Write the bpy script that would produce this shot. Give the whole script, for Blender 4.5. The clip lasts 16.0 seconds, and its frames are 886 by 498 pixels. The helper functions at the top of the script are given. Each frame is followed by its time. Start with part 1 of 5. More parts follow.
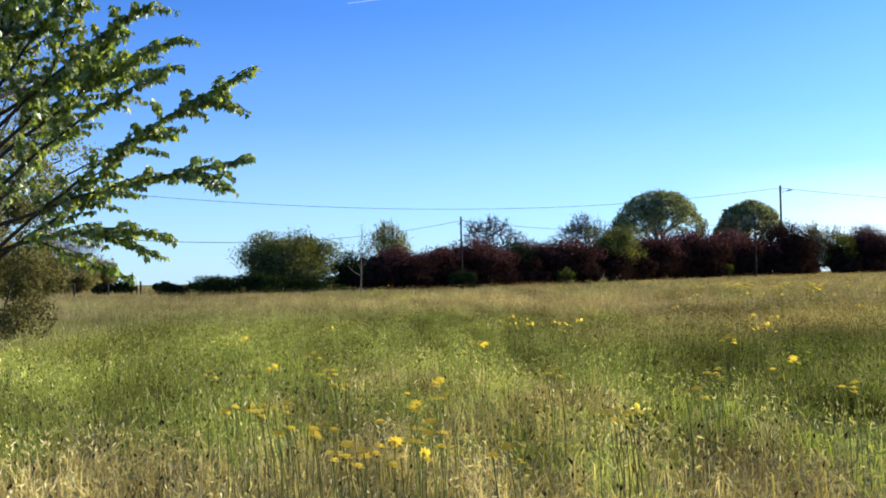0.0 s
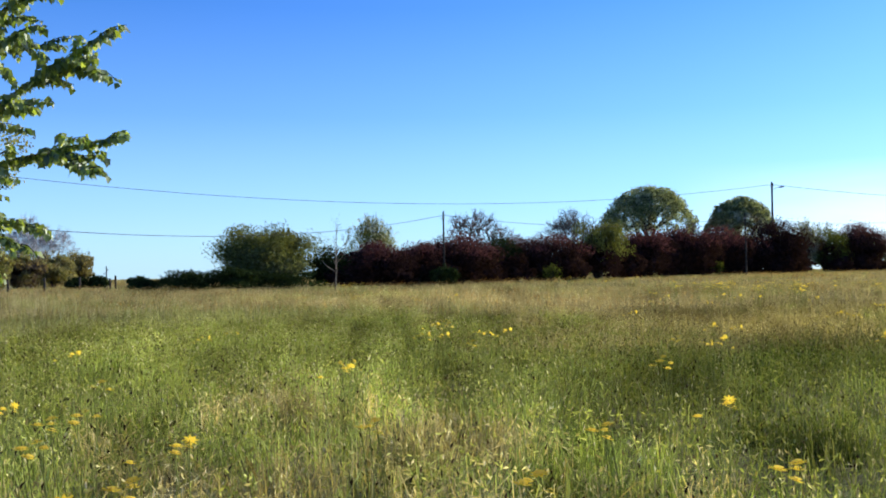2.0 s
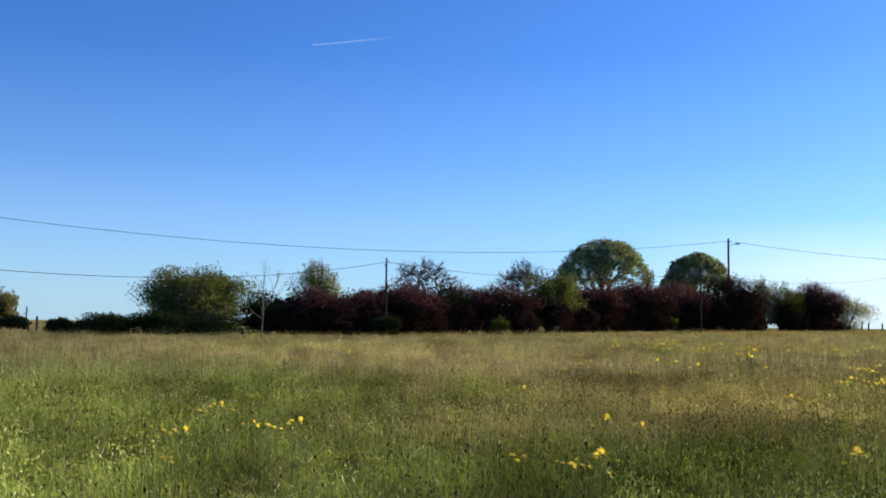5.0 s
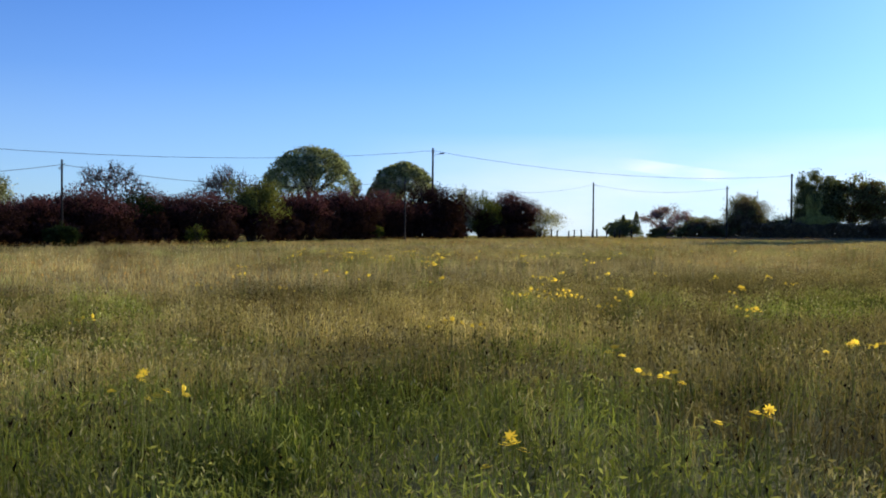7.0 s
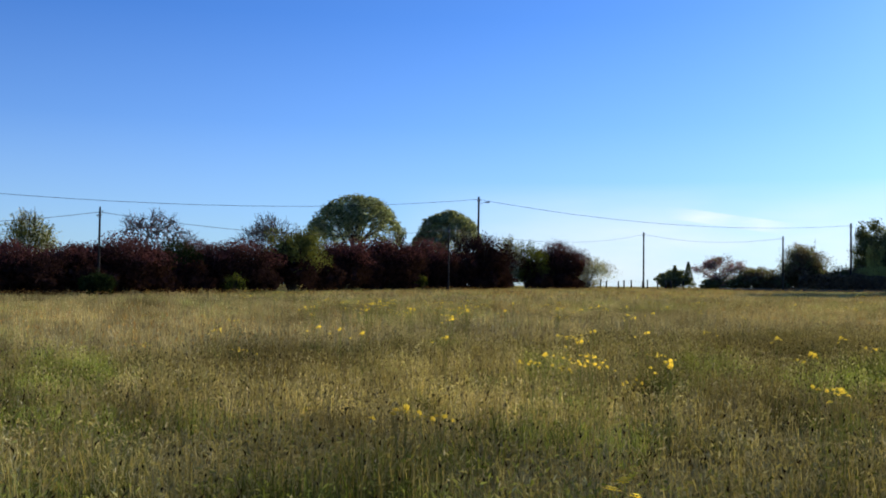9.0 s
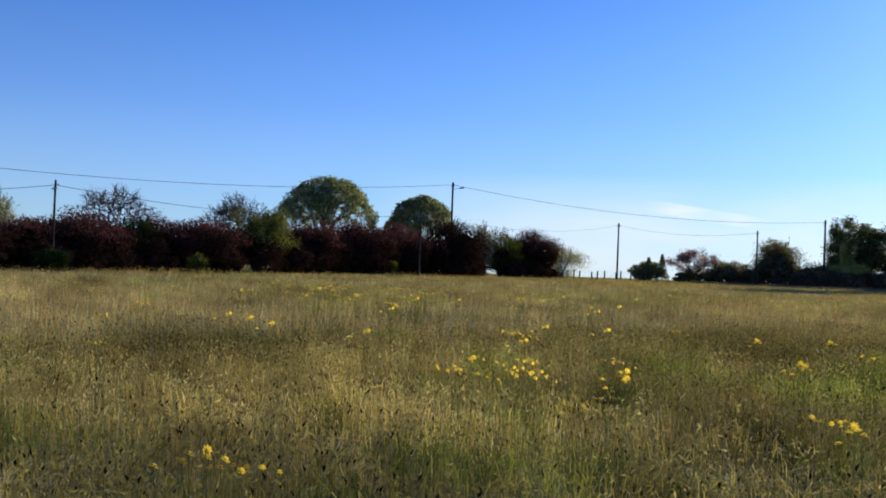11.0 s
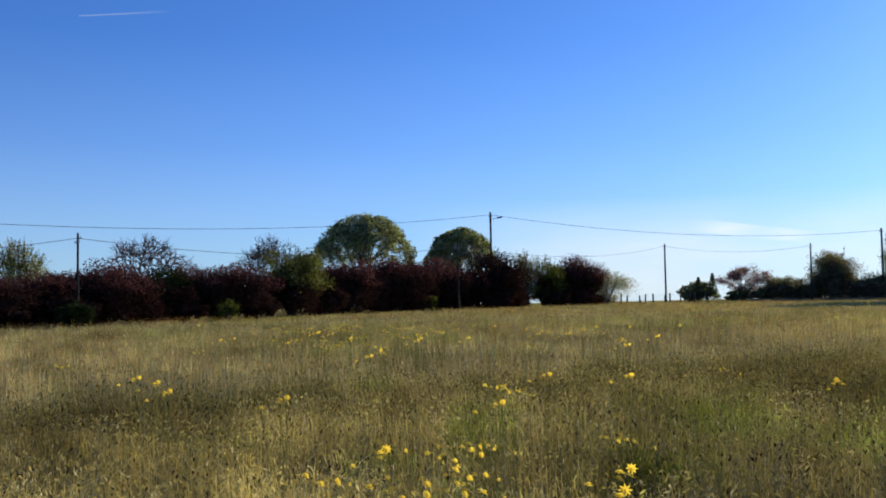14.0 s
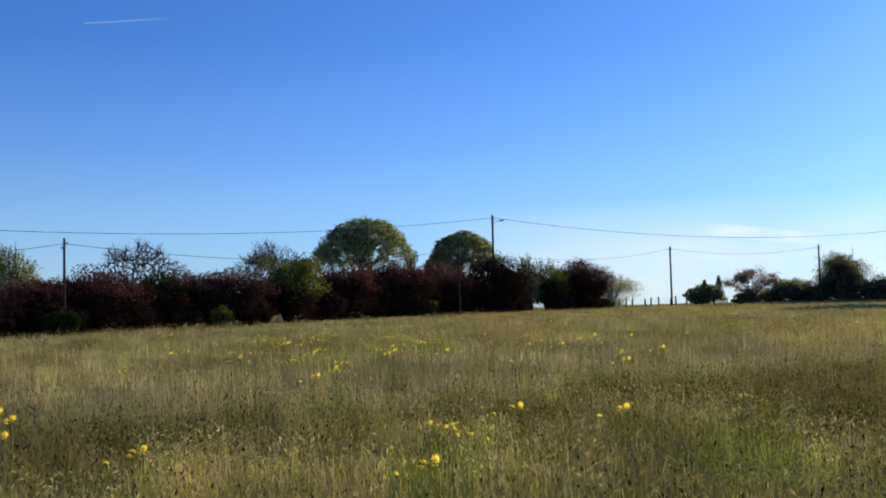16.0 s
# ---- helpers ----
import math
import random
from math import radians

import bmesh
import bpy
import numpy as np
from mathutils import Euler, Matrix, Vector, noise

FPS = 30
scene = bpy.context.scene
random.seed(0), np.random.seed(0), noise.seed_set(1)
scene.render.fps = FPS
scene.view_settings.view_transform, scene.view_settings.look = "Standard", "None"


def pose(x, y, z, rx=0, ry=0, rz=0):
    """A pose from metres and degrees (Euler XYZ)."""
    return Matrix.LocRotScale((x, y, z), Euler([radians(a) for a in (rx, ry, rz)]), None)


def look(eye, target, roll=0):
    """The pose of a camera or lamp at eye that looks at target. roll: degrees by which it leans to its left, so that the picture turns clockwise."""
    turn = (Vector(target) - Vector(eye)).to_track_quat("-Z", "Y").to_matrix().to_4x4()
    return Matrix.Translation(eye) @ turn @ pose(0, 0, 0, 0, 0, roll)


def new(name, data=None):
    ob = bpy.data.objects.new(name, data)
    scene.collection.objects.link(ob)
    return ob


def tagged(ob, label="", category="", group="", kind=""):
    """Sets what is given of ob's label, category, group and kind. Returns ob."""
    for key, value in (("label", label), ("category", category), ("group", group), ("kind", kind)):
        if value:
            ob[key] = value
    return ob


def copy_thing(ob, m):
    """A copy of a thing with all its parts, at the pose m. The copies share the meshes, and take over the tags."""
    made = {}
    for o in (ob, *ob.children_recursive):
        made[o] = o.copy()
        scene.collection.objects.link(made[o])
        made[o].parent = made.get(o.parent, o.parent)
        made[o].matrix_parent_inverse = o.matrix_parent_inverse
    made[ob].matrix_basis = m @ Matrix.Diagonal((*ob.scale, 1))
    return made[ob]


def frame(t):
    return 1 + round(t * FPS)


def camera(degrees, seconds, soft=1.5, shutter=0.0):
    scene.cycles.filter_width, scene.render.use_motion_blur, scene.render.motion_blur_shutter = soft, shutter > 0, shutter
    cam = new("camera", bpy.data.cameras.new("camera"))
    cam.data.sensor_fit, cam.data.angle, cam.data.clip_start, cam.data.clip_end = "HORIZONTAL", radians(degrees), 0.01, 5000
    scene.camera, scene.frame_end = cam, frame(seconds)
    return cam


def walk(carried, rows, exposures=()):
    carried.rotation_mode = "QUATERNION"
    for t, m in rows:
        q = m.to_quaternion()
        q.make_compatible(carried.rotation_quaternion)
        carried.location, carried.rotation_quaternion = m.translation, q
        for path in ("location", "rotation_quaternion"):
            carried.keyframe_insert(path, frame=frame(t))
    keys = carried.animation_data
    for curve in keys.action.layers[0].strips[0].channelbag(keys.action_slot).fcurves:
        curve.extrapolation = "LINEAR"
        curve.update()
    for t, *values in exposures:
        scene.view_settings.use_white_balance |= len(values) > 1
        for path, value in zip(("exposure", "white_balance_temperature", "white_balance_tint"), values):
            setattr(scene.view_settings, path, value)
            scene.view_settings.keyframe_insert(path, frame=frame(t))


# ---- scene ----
cam = camera(51.04, 16.0, soft=1.8)
PATH = [
    (0, (0.000, -0.000, 1.399), (0.0000, 1.9994, 1.4485), -1.21),
    (0.5, (0.298, 0.584, 1.402), (0.3467, 2.5816, 1.4791), -0.71),
    (1, (0.533, 1.040, 1.431), (0.6303, 3.0350, 1.5327), 0.21),
    (1.5, (0.788, 1.409, 1.429), (0.8706, 3.4065, 1.4835), -0.08),
    (2, (0.993, 1.872, 1.432), (1.0051, 3.8718, 1.4712), -0.87),
    (2.5, (1.190, 2.346, 1.447), (1.1385, 4.3403, 1.5951), -1.30),
    (3, (1.421, 2.842, 1.492), (1.3386, 4.8309, 1.6903), -0.81),
    (3.5, (1.581, 3.219, 1.506), (1.5346, 5.2107, 1.6869), 0.04),
    (3.7, (1.651, 3.441, 1.501), (1.6347, 5.4334, 1.6701), -0.03),
    (5.8, (3.098, 6.344, 1.512), (3.2610, 8.3349, 1.6178), -0.53),
    (6, (3.223, 6.622, 1.527), (3.4192, 8.6119, 1.5366), -2.18),
    (6.5, (3.529, 7.283, 1.509), (3.9480, 9.2389, 1.5141), -1.03),
    (7, (3.955, 7.858, 1.434), (4.6468, 9.7338, 1.3894), 0.39),
    (7.5, (4.259, 8.229, 1.409), (4.9776, 10.0954, 1.3812), 0.81),
    (8, (4.586, 8.746, 1.437), (5.2054, 10.6413, 1.5987), 1.08),
    (8.5, (4.892, 9.228, 1.456), (5.4779, 11.1375, 1.5553), 0.78),
    (8.7, (5.009, 9.392, 1.449), (5.5985, 11.3020, 1.5163), 0.62),
    (10.8, (6.110, 11.011, 1.431), (6.7109, 12.9183, 1.4853), 1.81),
    (11, (6.201, 11.146, 1.425), (6.8396, 13.0416, 1.4581), 2.22),
    (11.5, (6.440, 11.474, 1.402), (7.2422, 13.3057, 1.4099), 3.97),
    (12, (6.625, 11.792, 1.359), (7.5771, 13.5502, 1.3460), 4.83),
    (12.5, (6.889, 12.138, 1.378), (7.7851, 13.9227, 1.4881), 2.08),
    (13, (7.226, 12.629, 1.446), (7.9729, 14.4788, 1.5860), -0.69),
    (13.5, (7.516, 13.016, 1.438), (8.1450, 14.9112, 1.5525), -0.96),
    (14, (7.761, 13.410, 1.433), (8.3030, 15.3326, 1.5371), -1.05),
    (14.5, (8.001, 13.894, 1.424), (8.4797, 15.8321, 1.5370), -1.10),
    (15, (8.232, 14.362, 1.432), (8.6931, 16.3046, 1.5572), -0.96),
    (15.5, (8.467, 14.797, 1.419), (8.9632, 16.7304, 1.5503), -0.84),
    (16, (8.705, 15.084, 1.450), (9.2363, 17.0088, 1.5639), -1.41),
]
walk(cam, [(t, look(eye, target, roll)) for t, eye, target, roll in PATH], exposures=[(0.0, 0.72, 6270, 10), (1.0, 0.64, 6240, 9), (2.0, 0.72, 6190, 8), (3.5, 0.57, 6250, 6), (5.8, 0.3, 6290, 10), (6.5, 0.29, 6320, 12), (7.0, 0.25, 6350, 12), (7.5, 0.15, 6350, 11), (8.5, 0.2, 6350, 11), (11.0, 0.12, 6400, 13), (11.5, 0.18, 6520, 16), (12.0, 0.32, 6800, 24), (12.5, 0.1, 6900, 25), (13.0, -0.05, 6510, 15), (14.0, 0.1, 6340, 12), (14.5, 0.28, 6340, 9), (15.0, 0.22, 6350, 8), (16.0, 0.12, 6370, 8)])

# ---- light ----
SUN_AZ, SUN_EL = 61.0, 20.5
world = bpy.data.worlds.new("sky")
scene.world = world
world.use_nodes = True
wn = world.node_tree.nodes
sky = wn.new("ShaderNodeTexSky")
sky.sky_type = "NISHITA"
sky.sun_disc = False
sky.sun_elevation, sky.sun_rotation = radians(SUN_EL), radians(SUN_AZ)
sky.air_density, sky.dust_density, sky.ozone_density, sky.altitude = 0.9, 0.35, 2.0, 100
wn["Background"].inputs["Strength"].default_value = 0.093
deep = wn.new("ShaderNodeMix")
deep.data_type, deep.blend_type = "RGBA", "MULTIPLY"
deep.inputs[0].default_value = 1.0
deep.inputs[7].default_value = (0.43, 0.8, 1.45, 1)
world.node_tree.links.new(sky.outputs["Color"], deep.inputs[6])
world.node_tree.links.new(deep.outputs[2], wn["Background"].inputs["Color"])
SUN_DIR = Vector((math.cos(radians(SUN_EL)) * math.sin(radians(SUN_AZ)), math.cos(radians(SUN_EL)) * math.cos(radians(SUN_AZ)), math.sin(radians(SUN_EL))))
sun_data = bpy.data.lights.new("sun", "SUN")
sun_data.energy, sun_data.angle, sun_data.color = 5.0, radians(0.55), (1.0, 0.93, 0.82)
sun = new("sun", sun_data)
sun.matrix_world = look(SUN_DIR * 100, (0, 0, 0))


# ---- materials ----
def material(name):
    m = bpy.data.materials.new(name)
    m.use_nodes = True
    nt = m.node_tree
    nt.nodes.clear()
    out = nt.nodes.new("ShaderNodeOutputMaterial")
    return m, nt.nodes, nt.links, out


def ramp(nodes, links, fac, stops):
    r = nodes.new("ShaderNodeValToRGB")
    e = r.color_ramp.elements
    while len(e) < len(stops):
        e.new(0.5)
    for el, (p, c) in zip(e, stops):
        el.position, el.color = p, (*c, 1)
    links.new(fac, r.inputs["Fac"])
    return r.outputs["Color"]


def noise_at(nodes, links, scale, detail=3.0, source="Position", rough=0.55, stretch=None):
    n = nodes.new("ShaderNodeTexNoise")
    n.inputs["Scale"].default_value, n.inputs["Detail"].default_value, n.inputs["Roughness"].default_value = scale, detail, rough
    if source == "Position":
        g = nodes.new("ShaderNodeNewGeometry").outputs["Position"]
    else:
        g = nodes.new("ShaderNodeTexCoord").outputs["Object"]
    if stretch:
        mp = nodes.new("ShaderNodeMapping")
        mp.inputs["Scale"].default_value = stretch
        links.new(g, mp.inputs["Vector"])
        g = mp.outputs["Vector"]
    links.new(g, n.inputs["Vector"])
    return n.outputs["Fac"]


def mixed(nodes, links, fac, a, b, blend="MIX"):
    m = nodes.new("ShaderNodeMix")
    m.data_type, m.blend_type = "RGBA", blend
    for value, k in ((fac, 0), (a, 6), (b, 7)):
        if isinstance(value, (int, float)):
            m.inputs[k].default_value = value
        elif isinstance(value, tuple):
            m.inputs[k].default_value = (*value, 1)
        else:
            links.new(value, m.inputs[k])
    return m.outputs[2]


def leaf_shader(nodes, links, out, colour, through_light=0.4, gloss=0.0, tint=(1.25, 1.2, 0.5)):
    d = nodes.new("ShaderNodeBsdfDiffuse")
    t = nodes.new("ShaderNodeBsdfTranslucent")
    links.new(colour, d.inputs["Color"])
    links.new(mixed(nodes, links, 1.0, colour, tint, "MULTIPLY"), t.inputs["Color"])
    s = nodes.new("ShaderNodeMixShader")
    s.inputs[0].default_value = through_light
    links.new(d.outputs[0], s.inputs[1])
    links.new(t.outputs[0], s.inputs[2])
    last = s.outputs[0]
    if gloss:
        g = nodes.new("ShaderNodeBsdfGlossy")
        g.inputs["Roughness"].default_value = 0.5
        g.inputs["Color"].default_value = (0.9, 0.9, 0.9, 1)
        k = nodes.new("ShaderNodeMixShader")
        k.inputs[0].default_value = gloss
        links.new(last, k.inputs[1])
        links.new(g.outputs[0], k.inputs[2])
        last = k.outputs[0]
    links.new(last, out.inputs["Surface"])


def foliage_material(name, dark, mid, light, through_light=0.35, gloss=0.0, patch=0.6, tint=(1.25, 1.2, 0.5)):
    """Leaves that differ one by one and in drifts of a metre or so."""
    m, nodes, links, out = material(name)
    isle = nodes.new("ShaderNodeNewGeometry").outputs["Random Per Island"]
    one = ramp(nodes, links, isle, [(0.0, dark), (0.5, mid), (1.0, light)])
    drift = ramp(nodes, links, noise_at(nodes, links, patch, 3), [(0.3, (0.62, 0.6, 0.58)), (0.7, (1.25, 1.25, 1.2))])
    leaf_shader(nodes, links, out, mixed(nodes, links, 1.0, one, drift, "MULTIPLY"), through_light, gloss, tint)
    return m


def solid_material(name, a, b, scale=3.0, rough=0.8, bump=0.3, stretch=None, metal=0.0):
    m, nodes, links, out = material(name)
    p = nodes.new("ShaderNodeBsdfPrincipled")
    n1 = noise_at(nodes, links, scale, 6, "Object", 0.6, stretch)
    n2 = noise_at(nodes, links, scale * 7, 4, "Object", 0.6, stretch)
    c = mixed(nodes, links, n2, ramp(nodes, links, n1, [(0.3, a), (0.7, b)]), tuple(v * 0.75 for v in a))
    links.new(c, p.inputs["Base Color"])
    p.inputs["Roughness"].default_value, p.inputs["Metallic"].default_value = rough, metal
    p.inputs["Specular IOR Level"].default_value = 0.5 if metal else 0.08
    bp = nodes.new("ShaderNodeBump")
    bp.inputs["Strength"].default_value, bp.inputs["Distance"].default_value = bump, 0.02
    links.new(n2, bp.inputs["Height"])
    links.new(bp.outputs[0], p.inputs["Normal"])
    links.new(p.outputs[0], out.inputs["Surface"])
    return m


def grass_material(name, greens, straws, through_light=0.45, bias=0.0, single=0.45):
    """Blades that run from lush green to straw, in tufts and in drifts across the meadow."""
    m, nodes, links, out = material(name)

    def sum_of(a, k, b):
        s = nodes.new("ShaderNodeMath")
        s.operation = "MULTIPLY_ADD"
        links.new(a, s.inputs[0])
        s.inputs[1].default_value = k
        if isinstance(b, float):
            s.inputs[2].default_value = b
        else:
            links.new(b, s.inputs[2])
        return s.outputs[0]

    isle = nodes.new("ShaderNodeNewGeometry").outputs["Random Per Island"]
    tuft = noise_at(nodes, links, 2.6, 2, stretch=(1.0, 1.0, 0.0))
    tone = sum_of(tuft, 1.5, sum_of(isle, single, -0.25 - single * 0.5))
    green = ramp(nodes, links, tone, [(0.05, greens[0]), (0.5, greens[1]), (0.95, greens[2])])
    straw = ramp(nodes, links, tone, [(0.05, straws[0]), (0.5, straws[1]), (0.95, straws[2])])
    big = noise_at(nodes, links, 0.11, 3, stretch=(1.0, 1.6, 0.0))
    small = noise_at(nodes, links, 0.8, 3, stretch=(1.0, 0.8, 0.0))
    # lush, damper hollows and dry, strawy rises along the walk
    wet = sum_of(small, 1.0, big)
    for place, reach, depth in (((-6.0, 21.0, 0.0), (11.0, 16.0, 60.0), -0.5), ((15.0, 19.5, 0.0), (6.5, 7.0, 60.0), -0.3), ((15.0, 27.0, 0.0), (20.0, 20.0, 60.0), 0.2), ((4.0, 10.5, 0.0), (4.5, 6.0, 60.0), -0.3), ((-2.2, 4.5, 0.0), (3.6, 3.5, 60.0), 0.3), ((2.2, 11.5, 0.0), (1.8, 3.0, 60.0), 0.15), ((6.6, 20.0, 0.0), (2.4, 5.0, 60.0), 0.25)):
        mp = nodes.new("ShaderNodeMapping")
        mp.vector_type = "TEXTURE"
        mp.inputs["Location"].default_value, mp.inputs["Scale"].default_value = place, reach
        links.new(nodes.new("ShaderNodeNewGeometry").outputs["Position"], mp.inputs["Vector"])
        hollow = nodes.new("ShaderNodeTexGradient")
        hollow.gradient_type = "SPHERICAL"
        links.new(mp.outputs[0], hollow.inputs["Vector"])
        wet = sum_of(hollow.outputs["Fac"], depth, wet)
    fac = ramp(nodes, links, wet, [(0.99 - bias, (0, 0, 0)), (1.2 - bias, (1, 1, 1))])
    kinds = ramp(nodes, links, noise_at(nodes, links, 0.34, 4, stretch=(1.0, 0.42, 0.0), rough=0.65), [(0.34, (0.4, 0.38, 0.34)), (0.5, (0.88, 0.87, 0.83)), (0.67, (1.42, 1.38, 1.3))])
    fleck = ramp(nodes, links, noise_at(nodes, links, 1.3, 3, stretch=(1.0, 0.45, 0.0)), [(0.34, (0.52, 0.5, 0.47)), (0.66, (1.34, 1.31, 1.24))])
    kinds = mixed(nodes, links, 1.0, kinds, fleck, "MULTIPLY")
    # paler where the walk begins, beside its end and further on, darker in between
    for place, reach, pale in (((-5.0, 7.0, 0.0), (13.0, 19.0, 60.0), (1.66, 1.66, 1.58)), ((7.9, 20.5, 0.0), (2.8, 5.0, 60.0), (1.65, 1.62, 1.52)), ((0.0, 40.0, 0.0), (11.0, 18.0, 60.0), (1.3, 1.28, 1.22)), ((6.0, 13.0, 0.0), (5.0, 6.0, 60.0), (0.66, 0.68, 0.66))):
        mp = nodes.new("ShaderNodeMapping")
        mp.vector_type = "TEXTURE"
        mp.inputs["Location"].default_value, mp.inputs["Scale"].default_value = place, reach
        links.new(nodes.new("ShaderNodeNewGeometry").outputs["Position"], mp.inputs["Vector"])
        tone_area = nodes.new("ShaderNodeTexGradient")
        tone_area.gradient_type = "SPHERICAL"
        links.new(mp.outputs[0], tone_area.inputs["Vector"])
        kinds = mixed(nodes, links, 1.0, kinds, ramp(nodes, links, tone_area.outputs["Fac"], [(0.0, (0.97, 0.965, 0.96)), (0.65, pale)]), "MULTIPLY")
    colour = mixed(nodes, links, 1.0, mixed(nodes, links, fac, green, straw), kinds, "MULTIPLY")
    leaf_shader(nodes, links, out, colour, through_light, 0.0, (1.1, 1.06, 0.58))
    return m


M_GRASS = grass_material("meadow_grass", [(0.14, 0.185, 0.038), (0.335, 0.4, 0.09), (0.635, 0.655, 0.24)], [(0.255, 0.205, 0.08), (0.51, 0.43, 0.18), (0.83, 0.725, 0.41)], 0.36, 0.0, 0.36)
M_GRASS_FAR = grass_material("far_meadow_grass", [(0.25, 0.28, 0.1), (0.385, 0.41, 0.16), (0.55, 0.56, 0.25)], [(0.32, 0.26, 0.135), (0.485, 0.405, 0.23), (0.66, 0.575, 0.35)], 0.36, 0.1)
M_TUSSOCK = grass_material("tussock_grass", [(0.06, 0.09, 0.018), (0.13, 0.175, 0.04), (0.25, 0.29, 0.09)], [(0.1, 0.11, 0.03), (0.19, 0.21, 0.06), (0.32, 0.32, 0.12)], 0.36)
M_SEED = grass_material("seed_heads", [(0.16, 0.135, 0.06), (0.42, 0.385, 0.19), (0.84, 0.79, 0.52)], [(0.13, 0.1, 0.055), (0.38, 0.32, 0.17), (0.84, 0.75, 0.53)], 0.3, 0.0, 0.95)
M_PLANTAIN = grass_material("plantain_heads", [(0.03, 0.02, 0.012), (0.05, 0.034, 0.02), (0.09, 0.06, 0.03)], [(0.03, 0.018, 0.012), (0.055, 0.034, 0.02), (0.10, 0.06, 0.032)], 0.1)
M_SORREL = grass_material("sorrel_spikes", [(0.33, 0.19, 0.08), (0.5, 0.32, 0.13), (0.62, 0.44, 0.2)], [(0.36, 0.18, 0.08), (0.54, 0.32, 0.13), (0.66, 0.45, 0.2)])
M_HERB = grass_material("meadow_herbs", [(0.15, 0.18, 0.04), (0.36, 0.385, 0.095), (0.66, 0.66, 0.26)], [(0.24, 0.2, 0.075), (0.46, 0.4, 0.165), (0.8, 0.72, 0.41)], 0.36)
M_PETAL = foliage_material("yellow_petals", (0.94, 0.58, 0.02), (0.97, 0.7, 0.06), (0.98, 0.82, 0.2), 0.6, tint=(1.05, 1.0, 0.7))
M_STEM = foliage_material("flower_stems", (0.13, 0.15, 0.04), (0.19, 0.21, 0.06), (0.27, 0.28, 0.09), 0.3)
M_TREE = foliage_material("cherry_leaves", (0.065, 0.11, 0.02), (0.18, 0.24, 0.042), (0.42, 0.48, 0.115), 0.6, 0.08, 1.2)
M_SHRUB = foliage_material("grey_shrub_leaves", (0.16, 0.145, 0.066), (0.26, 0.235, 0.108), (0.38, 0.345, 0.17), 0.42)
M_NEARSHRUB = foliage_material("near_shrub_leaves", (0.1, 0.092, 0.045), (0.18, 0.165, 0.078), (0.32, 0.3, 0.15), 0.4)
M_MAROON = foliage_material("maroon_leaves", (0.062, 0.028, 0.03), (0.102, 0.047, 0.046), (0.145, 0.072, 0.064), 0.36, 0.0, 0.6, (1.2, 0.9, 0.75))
# dark plum leaves, also painted in as shade low in other hedge bushes
M_PLUM_AND_SHADE = foliage_material("dark_plum_and_shade_leaves", (0.022, 0.013, 0.014), (0.038, 0.02, 0.02), (0.062, 0.031, 0.027), 0.2)
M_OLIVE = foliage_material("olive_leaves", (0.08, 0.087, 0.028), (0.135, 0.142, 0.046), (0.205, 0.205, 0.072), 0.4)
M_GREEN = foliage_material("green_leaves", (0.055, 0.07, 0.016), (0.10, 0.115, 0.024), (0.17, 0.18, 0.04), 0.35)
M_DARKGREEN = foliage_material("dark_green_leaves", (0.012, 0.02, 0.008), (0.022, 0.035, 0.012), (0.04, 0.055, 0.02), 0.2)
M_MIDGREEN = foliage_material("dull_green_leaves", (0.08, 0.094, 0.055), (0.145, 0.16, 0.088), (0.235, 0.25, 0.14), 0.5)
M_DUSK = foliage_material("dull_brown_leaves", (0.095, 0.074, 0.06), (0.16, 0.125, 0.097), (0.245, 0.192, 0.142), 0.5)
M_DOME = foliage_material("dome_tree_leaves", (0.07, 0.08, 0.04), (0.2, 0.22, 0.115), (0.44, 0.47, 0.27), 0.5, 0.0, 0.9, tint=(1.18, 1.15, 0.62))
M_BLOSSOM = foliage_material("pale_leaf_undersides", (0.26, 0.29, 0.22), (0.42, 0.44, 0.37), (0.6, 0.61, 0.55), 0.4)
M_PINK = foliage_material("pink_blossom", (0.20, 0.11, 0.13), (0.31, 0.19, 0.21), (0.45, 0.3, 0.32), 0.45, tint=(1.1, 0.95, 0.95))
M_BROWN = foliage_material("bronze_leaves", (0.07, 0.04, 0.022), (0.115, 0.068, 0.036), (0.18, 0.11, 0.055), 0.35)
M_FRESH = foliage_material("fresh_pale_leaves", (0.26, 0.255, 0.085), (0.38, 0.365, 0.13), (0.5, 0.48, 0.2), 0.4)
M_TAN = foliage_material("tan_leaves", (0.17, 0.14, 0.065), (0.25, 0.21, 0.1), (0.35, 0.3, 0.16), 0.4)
M_TWIG = solid_material("grey_twigs", (0.065, 0.055, 0.05), (0.12, 0.104, 0.095), 2.0)
M_PALETWIG = solid_material("pale_twigs", (0.36, 0.34, 0.35), (0.5, 0.48, 0.49), 2.0)
M_YOUNGBARK = solid_material("young_bark", (0.13, 0.1, 0.07), (0.24, 0.19, 0.13), 5.0, 0.85, 0.4)
M_BARK = solid_material("bark", (0.05, 0.04, 0.03), (0.11, 0.09, 0.07), 4.0, 0.9, 0.6, (1, 1, 0.25))
M_POLE = solid_material("weathered_pole_wood", (0.028, 0.023, 0.02), (0.06, 0.05, 0.044), 3.0, 0.85, 0.4, (3, 3, 0.2))
M_POST = solid_material("fence_post_wood", (0.035, 0.028, 0.024), (0.07, 0.06, 0.05), 4.0, 0.9, 0.5, (3, 3, 0.3))
M_WIRE = solid_material("cable_sheath", (0.03, 0.03, 0.032), (0.05, 0.05, 0.055), 2.0, 0.6, 0.05)
